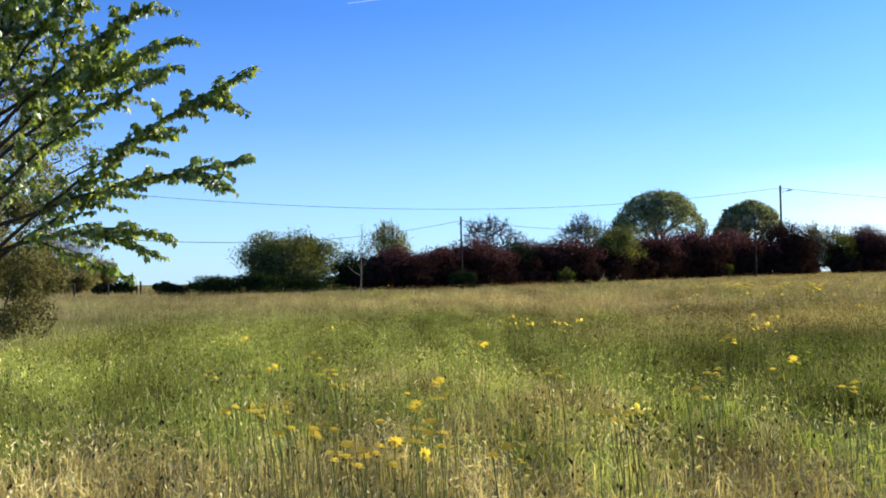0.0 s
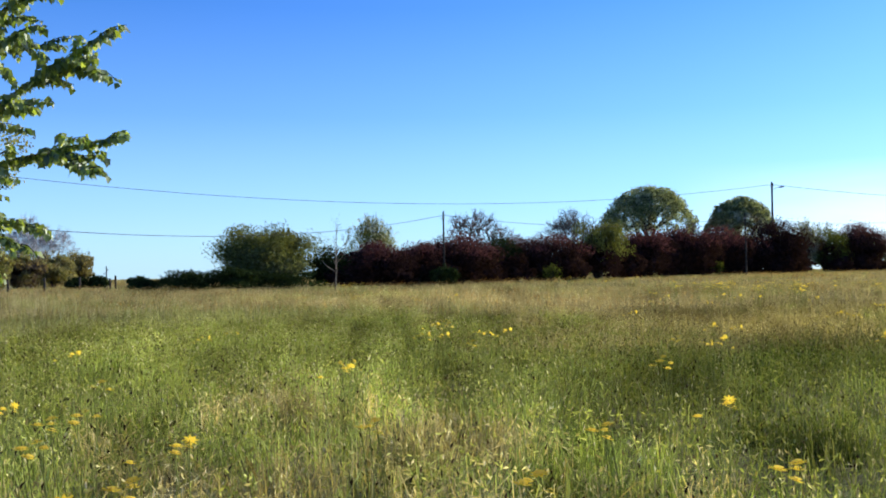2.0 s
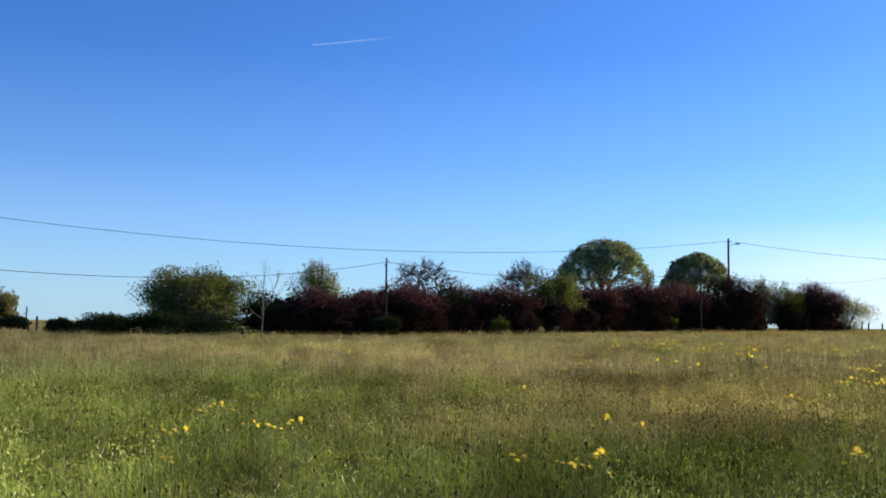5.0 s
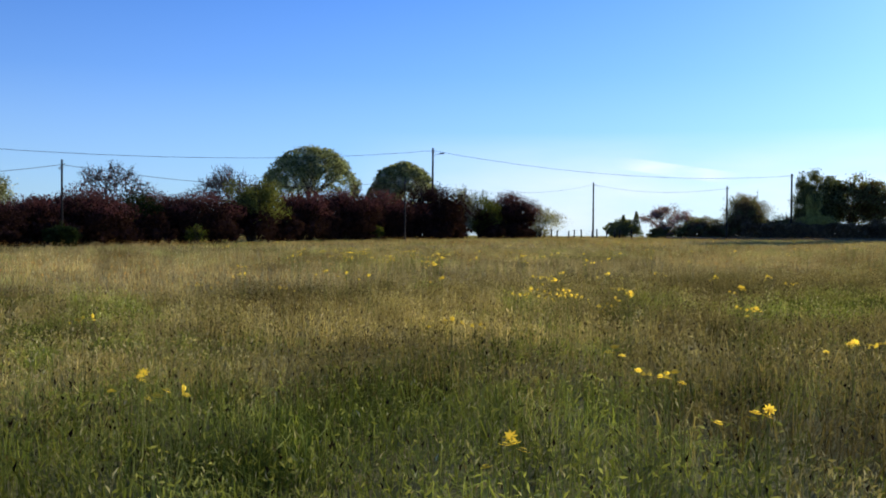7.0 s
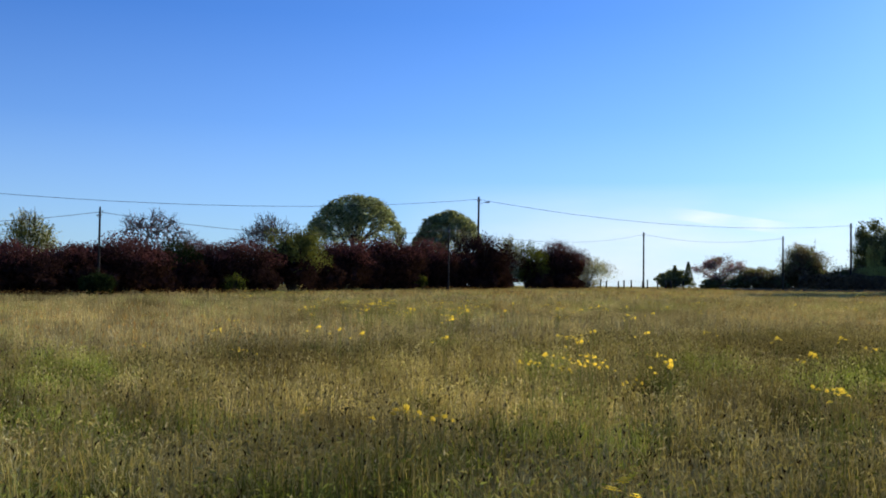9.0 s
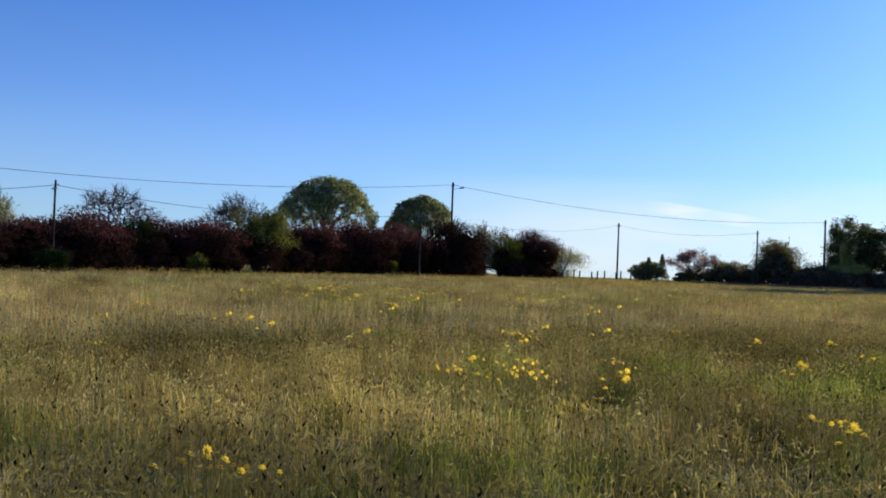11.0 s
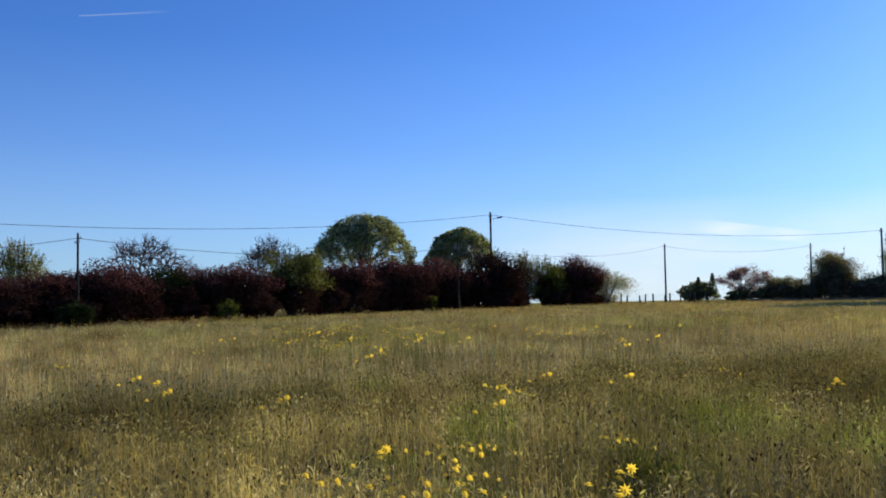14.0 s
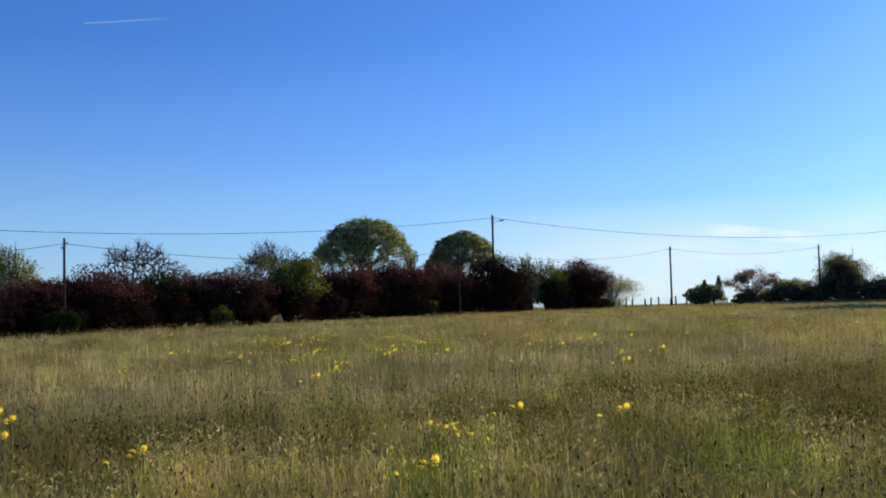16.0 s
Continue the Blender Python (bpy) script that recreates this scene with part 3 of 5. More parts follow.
def meadow():
    rng = np.random.default_rng(11)
    tag = dict(category="grass", kind="stuff")
    # the near stretch, along the strip that the walk crosses
    def near(x, y):
        return (y > 2.5) & (x > -7.5) & (x < 6 + 0.95 * y) & (y - 0.2 * x < 25) & (x < 27)
    p = scatter(rng, 250000, -8, 27, 2.5, 32, near)
    V, F = blades(p, 0.34, 0.007, rng, 1.75)
    tagged(new("meadow_grass", raw_mesh("meadow_grass", V, F, M_GRASS)), "tall uncut meadow grass, green mixed with straw", **tag)
    p = scatter(rng, 92000, -8, 27, 2.5, 32, near)
    V, F = spikes(p, 0.345, 0.04, 0.0075, rng, 0.36)
    tagged(new("grass_seed_heads", raw_mesh("grass_seed_heads", V, F, M_SEED)), "straw-coloured seed heads standing above the meadow grass", **tag)
    p = scatter(rng, 198000, -8, 27, 2.5, 32, near)
    c = np.column_stack([p, 0.4 * tussock(p) * rng.uniform(0.5, 1.05, len(p)) ** 0.8])
    V, F = cards(c, 0.04, rng, 0.3)
    tagged(new("meadow_herbs", raw_mesh("meadow_herbs", V, F, M_HERB)), "small leaves of meadow herbs among the grass", **tag)
    p = scatter(rng, 27000, -8, 27, 2.5, 32, near)
    V, F = spikes(p, 0.44, 0.036, 0.013, rng, 0.13)
    tagged(new("plantain_heads", raw_mesh("plantain_heads", V, F, M_PLANTAIN)), "dark brown plantain heads on thin stalks", category="wildflower", kind="stuff")
    # dark green tussocks
    spots = scatter(rng, 900, -8, 27, 3.5, 32, near)
    spots = spots[np.array([noise.noise(Vector((x * 0.35, y * 0.3, 7.0))) > 0.05 for x, y in spots])]
    wide = rng.uniform(0.1, 0.34, len(spots))
    pick = rng.integers(0, len(spots), 62000)
    p = spots[pick] + rng.normal(size=(62000, 2)) * wide[pick, None]
    V, F = blades(p, 0.42, 0.008, rng, 0.9, False)
    tagged(new("tussock_grass", raw_mesh("tussock_grass", V, F, M_TUSSOCK)), "dark green tussocks of coarse grass in the meadow", **tag)
    # the middle stretch
    def middle(x, y):
        return ~near(x, y) & (y > 8) & (x > -0.3 * y - 8) & (x < 1.12 * y + 6)
    p = scatter(rng, 380000, -34, 76, 8, 62, middle)
    V, F = blades(p, 0.40, 0.016, rng, 0.5, False)
    tagged(new("meadow_grass", raw_mesh("meadow_grass", V, F, M_GRASS_FAR)), "tall uncut meadow grass, green mixed with straw", **tag)
    p = scatter(rng, 66000, -34, 76, 8, 62, middle)
    V, F = spikes(p, 0.40, 0.06, 0.016, rng, 0.25)
    tagged(new("grass_seed_heads", raw_mesh("grass_seed_heads", V, F, M_SEED)), "straw-coloured seed heads standing above the meadow grass", **tag)
    # the same meadow behind and beside the walk
    def around(x, y):
        return ~near(x, y) & ~middle(x, y) & (np.hypot((x - 6) / 30, (y - 8) / 24) < 1)
    p = scatter(rng, 70000, -24, 36, -16, 32, around)
    V, F = blades(p, 0.34, 0.022, rng, 0.8, False)
    tagged(new("meadow_grass", raw_mesh("meadow_grass", V, F, M_GRASS_FAR)), "tall uncut meadow grass, green mixed with straw", **tag)
    # the far stretch, up to the hedges and the tower
    def far(x, y):
        lane = np.abs((x - 101.0) * 0.63 + (y - 120.5) * 0.78 + 5.0) < 3.2
        return ~(lane & (x > 84) & (x < 131)) & (y > 55) & (x > -0.34 * y - 8) & (x < 1.32 * y + 8)
    p = scatter(rng, 250000, -75, 185, 50, 165, far)
    V, F = blades(p, 0.3, 0.052, rng, 0.3, False)
    tagged(new("meadow_grass", raw_mesh("meadow_grass", V, F, M_GRASS_FAR)), "tall meadow grass far off, brownish towards the hedge", **tag)
    def rusty(x, y):
        return (y > 26) & (np.abs(x - 0.32 * y) < 0.66 * y + 8)
    p = scatter(rng, 120000, -60, 130, 26, 125, rusty)
    keep = np.array([noise.noise(Vector((x * 0.09, y * 0.06, 3.0))) > -0.05 for x, y in p])
    V, F = spikes(p[keep], 0.32, 0.07, 0.022, rng, 0.2)
    tagged(new("sorrel", raw_mesh("sorrel", V, F, M_SORREL)), "rust-brown sorrel spikes among the far grass", category="wildflower", kind="stuff")


meadow()


def flower_clump(seed, count, width):
    """A few yellow composite flowers on thin stalks, one mesh for each head."""
    rng = np.random.default_rng(seed)
    root = thing("wildflower_clump", (0, 0, -50 - seed), "bright yellow hawksbeard flowers on thin green stalks", "wildflower", "yellow flowers in the meadow")
    tall = rng.uniform(0.67, 0.73)
    for _ in range(count):
        foot = np.r_[rng.normal(size=2) * width * 0.3, 0.0]
        top = foot + np.r_[rng.normal(size=2) * width * 0.35, tall + rng.normal() * 0.025]
        u = np.linspace(0, 1, 4)[:, None]
        v, f = tubes([((top - foot) * u + np.c_[0.02 * np.sin(3 * u), np.zeros((4, 2))], np.linspace(0.0022, 0.0014, 4))], 3)
        stalk = under("stalk", raw_mesh("stalk", v, f, M_STEM), root)
        stalk.location = foot
        n, r = 8, rng.uniform(0.015, 0.0245)
        a = np.linspace(0, 2 * np.pi, n, endpoint=False)
        tilt = Matrix.Rotation(0.5 + rng.normal() * 0.5, 3, Vector((-math.cos(radians(SUN_AZ + rng.normal() * 40)), math.sin(radians(SUN_AZ)), 0)))
        V = [(0, 0, 0.004)]
        for k in a:
            for da, rr, z in ((-0.28, 0.62, 0.005), (0.0, 1.0, 0.007), (0.28, 0.62, 0.005)):
                V.append((math.cos(k + da) * r * rr, math.sin(k + da) * r * rr, z))
        V += [(math.cos(k) * r * 0.45, math.sin(k) * r * 0.5, 0.013) for k in a] + [(0, 0, 0.016)]
        F = [(0, 1 + 3 * i, 2 + 3 * i, 3 + 3 * i) for i in range(n)]
        last = 1 + 3 * n
        T = [(last + i, last + (i + 1) % n, last + n) for i in range(n)]
        V = np.array([tuple(tilt @ Vector(q)) for q in V]) + v[-3:].mean(0)
        under("flower_head", raw_mesh("flower_head", V, [np.array(F), np.array(T)], M_PETAL), stalk)
    return root


def flowers():
    rng = np.random.default_rng(5)
    kinds = [flower_clump(1, 9, 0.18), flower_clump(2, 13, 0.26), flower_clump(4, 5, 0.1), flower_clump(5, 4, 0.07)]
    used = set()

    def put(k, x, y, size=1.0):
        m = pose(x, y, 0, 0, 0, rng.uniform(-50, 50)) @ Matrix.Diagonal((size, size, 1.0, 1.0))
        if k in used:
            copy_thing(kinds[k], m)
        else:
            kinds[k].matrix_basis = m
            used.add(k)

    # single stalks and small clumps where the walk begins
    start = [(-1.6, 6.3), (-1.3, 6.7), (-0.8, 6.2), (-0.6, 5.6), (-1.1, 4.8), (-0.9, 4.6), (-0.8, 4.7), (-0.7, 4.1), (-0.5, 4.0), (-0.4, 3.5), (-0.3, 3.6), (-0.3, 3.4), (0.0, 4.9), (-0.2, 4.6), (-0.1, 4.0), (-0.1, 3.7), (-0.2, 3.4), (0.7, 6.0), (0.2, 3.4), (0.8, 4.5), (1.3, 4.9), (0.8, 4.1), (2.4, 6.5), (2.2, 5.0), (2.5, 8.3), (-0.1, 5.6), (1.7, 5.8), (-1.1, 7.6), (0.3, 8.4), (-0.7, 6.4)]
    for i, (x, y) in enumerate(start):
        put((3, 2, 3)[i % 3], x, y, 1.28)
    # clumps on the way
    midway = [(3.6, 10.5), (0.3, 9.0), (1.0, 12.7), (1.0, 11.5), (0.8, 11.7), (3.5, 10.3), (2.6, 8.6), (-1.5, 11.6), (-1.4, 12.5), (1.5, 12.1), (1.3, 10.3), (-2.2, 9.9), (3.8, 15.5), (5.1, 19.8), (1.1, 13.0), (0.9, 13.3), (1.7, 12.1), (1.1, 14.5), (3.2, 10.4), (4.1, 12.4), (4.2, 12.0), (6.6, 11.9), (6.5, 11.6), (5.2, 10.6), (8.3, 12.4), (8.6, 12.5), (6.7, 12.5), (6.3, 10.8)]
    for i, (x, y) in enumerate(midway):
        put((2, 0, 3, 2)[i % 4], x, y)
    # dense patches in the second half
    patches = [(8.3, 17.2), (8.6, 17.6), (8.6, 17.0), (8.8, 16.8), (9.2, 17.8), (9.2, 16.4), (8.5, 15.6), (9.6, 15.0), (8.9, 17.1), (9.4, 16.8), (9.0, 17.7)]
    for i, (x, y) in enumerate(patches):
        put((0, 2, 1, 0)[i % 4], x, y, 0.9)
    later = [(5.9, 22.0), (6.0, 19.0), (9.4, 14.6), (6.4, 14.5), (6.6, 14.4), (11.3, 17.3), (13.5, 19.4), (12.8, 18.1), (7.6, 21.0), (7.5, 21.9), (9.9, 17.7), (11.2, 17.1), (12.6, 19.5), (10.2, 20.2), (8.4, 20.1), (9.9, 24.6), (10.2, 20.6), (10.8, 21.1), (11.4, 20.7), (12.7, 21.2), (9.7, 19.2), (7.3, 22.5), (6.4, 25.2), (14.3, 26.5)]
    for i, (x, y) in enumerate(later):
        put((2, 0, 2)[i % 3], x, y, 0.95)
    # a wide drift beyond the walk's end
    drift = [(9.4, 30.8), (11.2, 35.1), (10.4, 28.9), (10.6, 27.0), (11.9, 29.6), (14.0, 29.4), (10.3, 25.4), (10.0, 28.0), (11.7, 29.0), (10.2, 29.8), (9.8, 30.5), (10.6, 32.2), (11.7, 30.1), (10.6, 34.1), (12.2, 30.8), (10.9, 30.7), (11.9, 31.6), (9.9, 36.9), (12.7, 34.8), (15.3, 37.0), (15.3, 33.0), (13.4, 36.2), (12.0, 39.5), (8.4, 30.8), (13.0, 32.6)]
    for i, (x, y) in enumerate(drift):
        put((0, 1, 2)[i % 3], x, y, 1.0)
    for i in range(38):
        put((3, 2)[i % 2], rng.normal(12.6, 2.2), rng.uniform(24.5, 37.0))
    n = 0
    while n < 90:
        y = 20 + 40 * rng.uniform() ** 1.2
        x = rng.uniform(-7, 8 + 0.72 * y)
        if noise.noise(Vector((x * 0.16, y * 0.1, 1.0))) > 0.14:
            put((2, 0, 3)[n % 3], x, y, 1.0)
            n += 1


flowers()


# ---- water tower ----
def lathe(profile, sides=72):
    a = np.linspace(0, 2 * np.pi, sides, endpoint=False)
    pr = np.array(profile, float)
    V = np.stack([pr[:, 0, None] * np.cos(a), pr[:, 0, None] * np.sin(a), np.repeat(pr[:, 1, None], sides, 1)], -1).reshape(-1, 3)
    i, j = np.meshgrid(np.arange(len(pr) - 1), np.arange(sides), indexing="ij")
    q = i * sides + j
    w = i * sides + (j + 1) % sides
    return V, np.stack([q, w, w + sides, q + sides], -1).reshape(-1, 4)


def box(bm, size, m):
    bmesh.ops.create_cube(bm, size=1.0, matrix=m @ Matrix.Diagonal((*size, 1)))


TOWER = (132.8, 123.4)


def water_tower():
    root = thing("water_tower", (*TOWER, 0), "tall cream concrete water tower with a drum tank", "water tower")
    R, r = 6.25, 4.35
    v, f = lathe([(r + 0.12, -0.4), (r + 0.12, 0.9), (r + 0.02, 1.0), (r, 8), (r - 0.02, 20.6), (r, 20.9)])
    under("shaft", raw_mesh("shaft", v, f, M_CONCRETE, True), root)
    v, f = lathe([(r - 0.02, 20.88), (r + 0.12, 21.1), (r + 0.7, 21.8), (r + 1.35, 22.4), (R - 0.12, 22.75), (R, 22.8), (R, 23.0), (R + 0.02, 28.9), (R - 0.05, 29.15), (R - 0.4, 29.3), (4.0, 29.95), (1.6, 30.3), (0.0, 30.35)])
    under("tank", raw_mesh("tank", v, f, M_CONCRETE, True), root)
    v, f = lathe([(1.55, 30.2), (1.55, 31.2), (1.75, 31.25), (1.75, 31.5), (1.6, 31.6), (0.0, 31.75)], 32)
    under("roof_lantern", raw_mesh("roof_lantern", v, f, M_CONCRETE, True), root, "small round access lantern on the tank's roof")
    rail = []
    a = np.linspace(0, 2 * np.pi, 17)
    for z in (32.1, 32.5):
        rail.append((np.stack([1.45 * np.cos(a), 1.45 * np.sin(a), np.full(17, z)], -1), np.full(17, 0.025)))
    for k in a[:-1:2]:
        rail.append((np.array([(1.45 * math.cos(k), 1.45 * math.sin(k), z) for z in (31.55, 32.0, 32.5)]), np.full(3, 0.025)))
    v, f = tubes(rail, 5)
    under("roof_railing", raw_mesh("roof_railing", v, f, M_METAL), root, "thin grey metal guard rail")
    to_cam = math.atan2(12.0 - TOWER[1], 7.0 - TOWER[0])
    for k in (0.31, -0.79, -1.9, -2.9, -3.9):
        bm = bmesh.new()
        ang = to_cam - k
        box(bm, (0.5, 0.55, 0.5), pose(r * math.cos(ang) - 0.1 * math.cos(ang), r * math.sin(ang) - 0.1 * math.sin(ang), 20.15, 0, 0, math.degrees(ang)))
        part("vent_opening", bm, M_DARK, root, "small dark square opening under the tank")
    for k, w, h in ((0.3, 1.0, 2.1),):
        bm = bmesh.new()
        ang = to_cam - k
        box(bm, (0.2, w, h), pose((r + 0.1) * math.cos(ang), (r + 0.1) * math.sin(ang), h / 2 + 0.05, 0, 0, math.degrees(ang)))
        bmesh.ops.bevel(bm, geom=bm.edges[:], offset=0.02, segments=1)
        part("service_door", bm, M_METAL, root, "grey metal door at the tower's foot")
    return root


water_tower()


def lane():
    """A low bank with a pale track on top, that runs to the tower's foot."""
    a, b = np.array((86.0, 130.6)), np.array((130.0, 97.5))
    d = (b - a) / np.linalg.norm(b - a)
    n = np.array((-d[1], d[0]))
    prof = [(-2.6, -0.1), (-1.9, 0.16), (-1.6, 0.3), (-0.8, 0.34), (0.8, 0.36), (1.6, 0.32), (2.4, -0.1)]
    V, k = [], 40
    for i in range(k + 1):
        c = a + (b - a) * i / k
        for s, z in prof:
            V.append((*(c + n * (s + 0.15 * math.sin(i * 0.9))), z + 0.03 * math.sin(i * 1.7 + s)))
    m = len(prof)
    i, j = np.meshgrid(np.arange(k), np.arange(m - 1), indexing="ij")
    q = i * m + j
    F = np.stack([q, q + m, q + m + 1, q + 1], -1).reshape(-1, 4)
    tagged(new("road", raw_mesh("road", V, F, M_TRACK)), "pale gravel track on a low bank before the hedge", "track", "", "structure")


lane()


# ---- poles and cables ----
def pole(x, y, height, label, radius=0.13, lamp=False, lean=(0, 0)):
    root = thing("utility_pole", (x, y, 0), label, "utility pole", "poles along the lane")
    u = np.linspace(0, 1, 7)
    pts = np.stack([lean[0] * u * height, lean[1] * u * height, -0.3 + (height + 0.3) * u], -1)
    v, f = tubes([(pts, np.linspace(radius, radius * 0.72, 7)), (np.array([pts[-1], pts[-1] + (0, 0, 0.05)]), [radius * 0.72, 0.01])], 10)
    under("shaft", raw_mesh("shaft", v, f, M_POLE, True), root)
    top = pts[-1]
    for dz, side in ((-0.35, 1), (-0.65, -1)):
        v, f = tubes([(np.array([top + (0, 0, dz), top + (0.12 * side, -0.1, dz + 0.02), top + (0.18 * side, -0.14, dz + 0.12)]), [0.02, 0.02, 0.05])], 6)
        under("insulator", raw_mesh("insulator", v, f, M_METAL), root, "small cable bracket with an insulator")
    bm = bmesh.new()
    box(bm, (radius * 2.3, radius * 2.3, 0.12), pose(top[0], top[1], top[2] - 0.5))
    part("collar", bm, M_METAL, root)
    if lamp:
        a = top + np.array([0.05, 0, -1.0])
        arm = np.array([a, a + (0.35, -0.15, 0.22), a + (0.75, -0.3, 0.3)])
        v, f = tubes([(arm, [0.035, 0.03, 0.03])], 6)
        under("lamp_arm", raw_mesh("lamp_arm", v, f, M_METAL), root)
        bm = bmesh.new()
        box(bm, (0.62, 0.26, 0.16), pose(*(arm[-1] + (0.25, -0.1, 0.03)), 0, -8, -22))
        bmesh.ops.bevel(bm, geom=bm.edges[:], offset=0.05, segments=2)
        part("lamp_head", bm, M_METAL, root, "grey street lamp head")
    return Vector((x + top[0], y + top[1], top[2]))


def cable(a, b, sag, radius=0.018, drop=0.3):
    """A hanging line between two poles."""
    a, b = np.array(a) - (0, 0, drop), np.array(b) - (0, 0, drop)
    u = np.linspace(0, 1, 41)[:, None]
    pts = (b - a) * u - np.array([0, 0, 1]) * sag * 4 * u * (1 - u)
    v, f = tubes([(pts, np.full(41, radius))], 6)
    ob = new("overhead_cable", raw_mesh("overhead_cable", v, f, M_WIRE, True))
    ob.location = a
    return tagged(ob, "thin black overhead cable sagging between wooden poles", "cable", "overhead cables")


LOW = "weathered grey wooden utility pole"
TALL = "tall dark wooden power pole"
p1 = pole(1.5, 75.4, 5.85, LOW + " at the hedge's foot", 0.09)
p6 = pole(33.6, 99.8, 6.65, LOW + " before the hedge", 0.1)
p3 = pole(79.2, 141.3, 9.0, LOW + " beside the fence gap", 0.16)
p4 = pole(90.6, 121.9, 7.9, LOW + " before a dark bush", 0.13)
p2 = pole(44.2, 121.0, 11.75, TALL + " with a street lamp behind the hedge", 0.16, True)
p5 = pole(105.3, 125.3, 10.3, TALL + " beside a dark tree", 0.18)
pl1 = pole(-31.9, 33.3, 6.3, LOW + " in the meadow", 0.13)
pl2 = pole(-53.5, 83.0, 12.75, TALL + " beyond the meadow", 0.18)
cable(pl1, p1, 2.3)
cable(p1, p6, 1.0)
cable(p6, p3, 1.3)
cable(p3, p4, 0.9)
cable(pl2, p2, 3.51, 0.024)
cable(p2, p5, 1.6, 0.024)


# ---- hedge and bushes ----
MAROON = "dense maroon-leaved hedge bush, painted shade nearly black below"
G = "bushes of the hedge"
# shade is painted in: near-black leaves below, lit maroon ones only on top
R_ = [(M_PLUM_AND_SHADE, 0.85, -1, 0.76), (M_MAROON, 0.65, 0.6, 2)]
D_ = [(M_PLUM_AND_SHADE, 1.0, -1, 2)]
OL = [(M_MIDGREEN, 0.6, -1, 2), (M_OLIVE, 0.7, 0.15, 2)]
# x, y, width, height, foliage, label, leaves, leaf size
HEDGE_WEST = [
    (-16.1, 65.7, 3.6, 1.6, [(M_DARKGREEN, 1, -1, 2)], "low dark bramble mound at the meadow's edge", 2600, 0.13),
    (-13.1, 66.4, 3.6, 1.6, [(M_DARKGREEN, 1, -1, 2)], "low dark bramble mound at the meadow's edge", 2600, 0.13),
    (-10.2, 68.1, 4.2, 1.5, [(M_DARKGREEN, 1, -1, 2)], "low dark bramble mound at the meadow's edge", 2600, 0.13),
    (-11.9, 71.9, 8.4, 5.0, OL, "large olive-green bush with feathery shoots", 9000, 0.17),
    (-7.2, 73.8, 3.8, 3.1, [(M_DARKGREEN, 1, -1, 2)], "dark green hedge bush", 3200, 0.16),
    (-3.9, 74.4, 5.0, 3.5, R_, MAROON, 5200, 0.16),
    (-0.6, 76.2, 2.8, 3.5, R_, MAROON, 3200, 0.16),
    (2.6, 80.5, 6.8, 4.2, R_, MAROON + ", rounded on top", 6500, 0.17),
    (6.6, 86.0, 3.4, 4.4, [(M_DARKGREEN, 1, -1, 2)], "narrow dark green bush in the hedge", 3200, 0.18),
]
HEDGE_EAST = [
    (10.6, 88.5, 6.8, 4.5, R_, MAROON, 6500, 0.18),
    # plum lower leaves paint this bush's shaded foot beneath the sunlit olive top
    (16.8, 93.0, 5.6, 5.6, [(M_PLUM_AND_SHADE, 0.5, -1, 0.5), (M_OLIVE, 0.75, 0.42, 2)], "fresh green bush standing out of the maroon hedge", 6000, 0.19),
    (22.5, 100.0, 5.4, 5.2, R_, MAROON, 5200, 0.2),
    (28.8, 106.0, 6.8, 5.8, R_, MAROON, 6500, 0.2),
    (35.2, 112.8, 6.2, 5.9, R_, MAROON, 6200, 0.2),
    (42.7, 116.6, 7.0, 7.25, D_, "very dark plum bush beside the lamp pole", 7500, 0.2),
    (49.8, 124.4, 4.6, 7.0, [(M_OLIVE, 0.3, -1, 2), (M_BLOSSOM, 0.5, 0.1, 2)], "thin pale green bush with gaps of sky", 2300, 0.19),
    (53.0, 125.8, 4.8, 6.5, [(M_PLUM_AND_SHADE, 0.35, -1, 0.5), (M_GREEN, 0.8, 0.15, 2)], "green bush between darker ones", 3600, 0.2),
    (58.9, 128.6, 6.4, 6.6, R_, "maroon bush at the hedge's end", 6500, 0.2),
    (65.9, 134.4, 8.4, 4.9, [(M_TAN, 0.55, -1, 2), (M_BLOSSOM, 0.45, -1, 2)], "thin pale twiggy shrub at the hedge's end", 5200, 0.15),
]
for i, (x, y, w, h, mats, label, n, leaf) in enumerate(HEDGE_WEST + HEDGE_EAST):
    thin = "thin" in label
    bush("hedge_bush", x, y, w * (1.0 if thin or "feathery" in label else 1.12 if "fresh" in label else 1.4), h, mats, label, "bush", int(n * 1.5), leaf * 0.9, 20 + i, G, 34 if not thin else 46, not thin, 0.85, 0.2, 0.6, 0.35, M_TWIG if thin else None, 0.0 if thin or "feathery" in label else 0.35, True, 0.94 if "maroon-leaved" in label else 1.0)
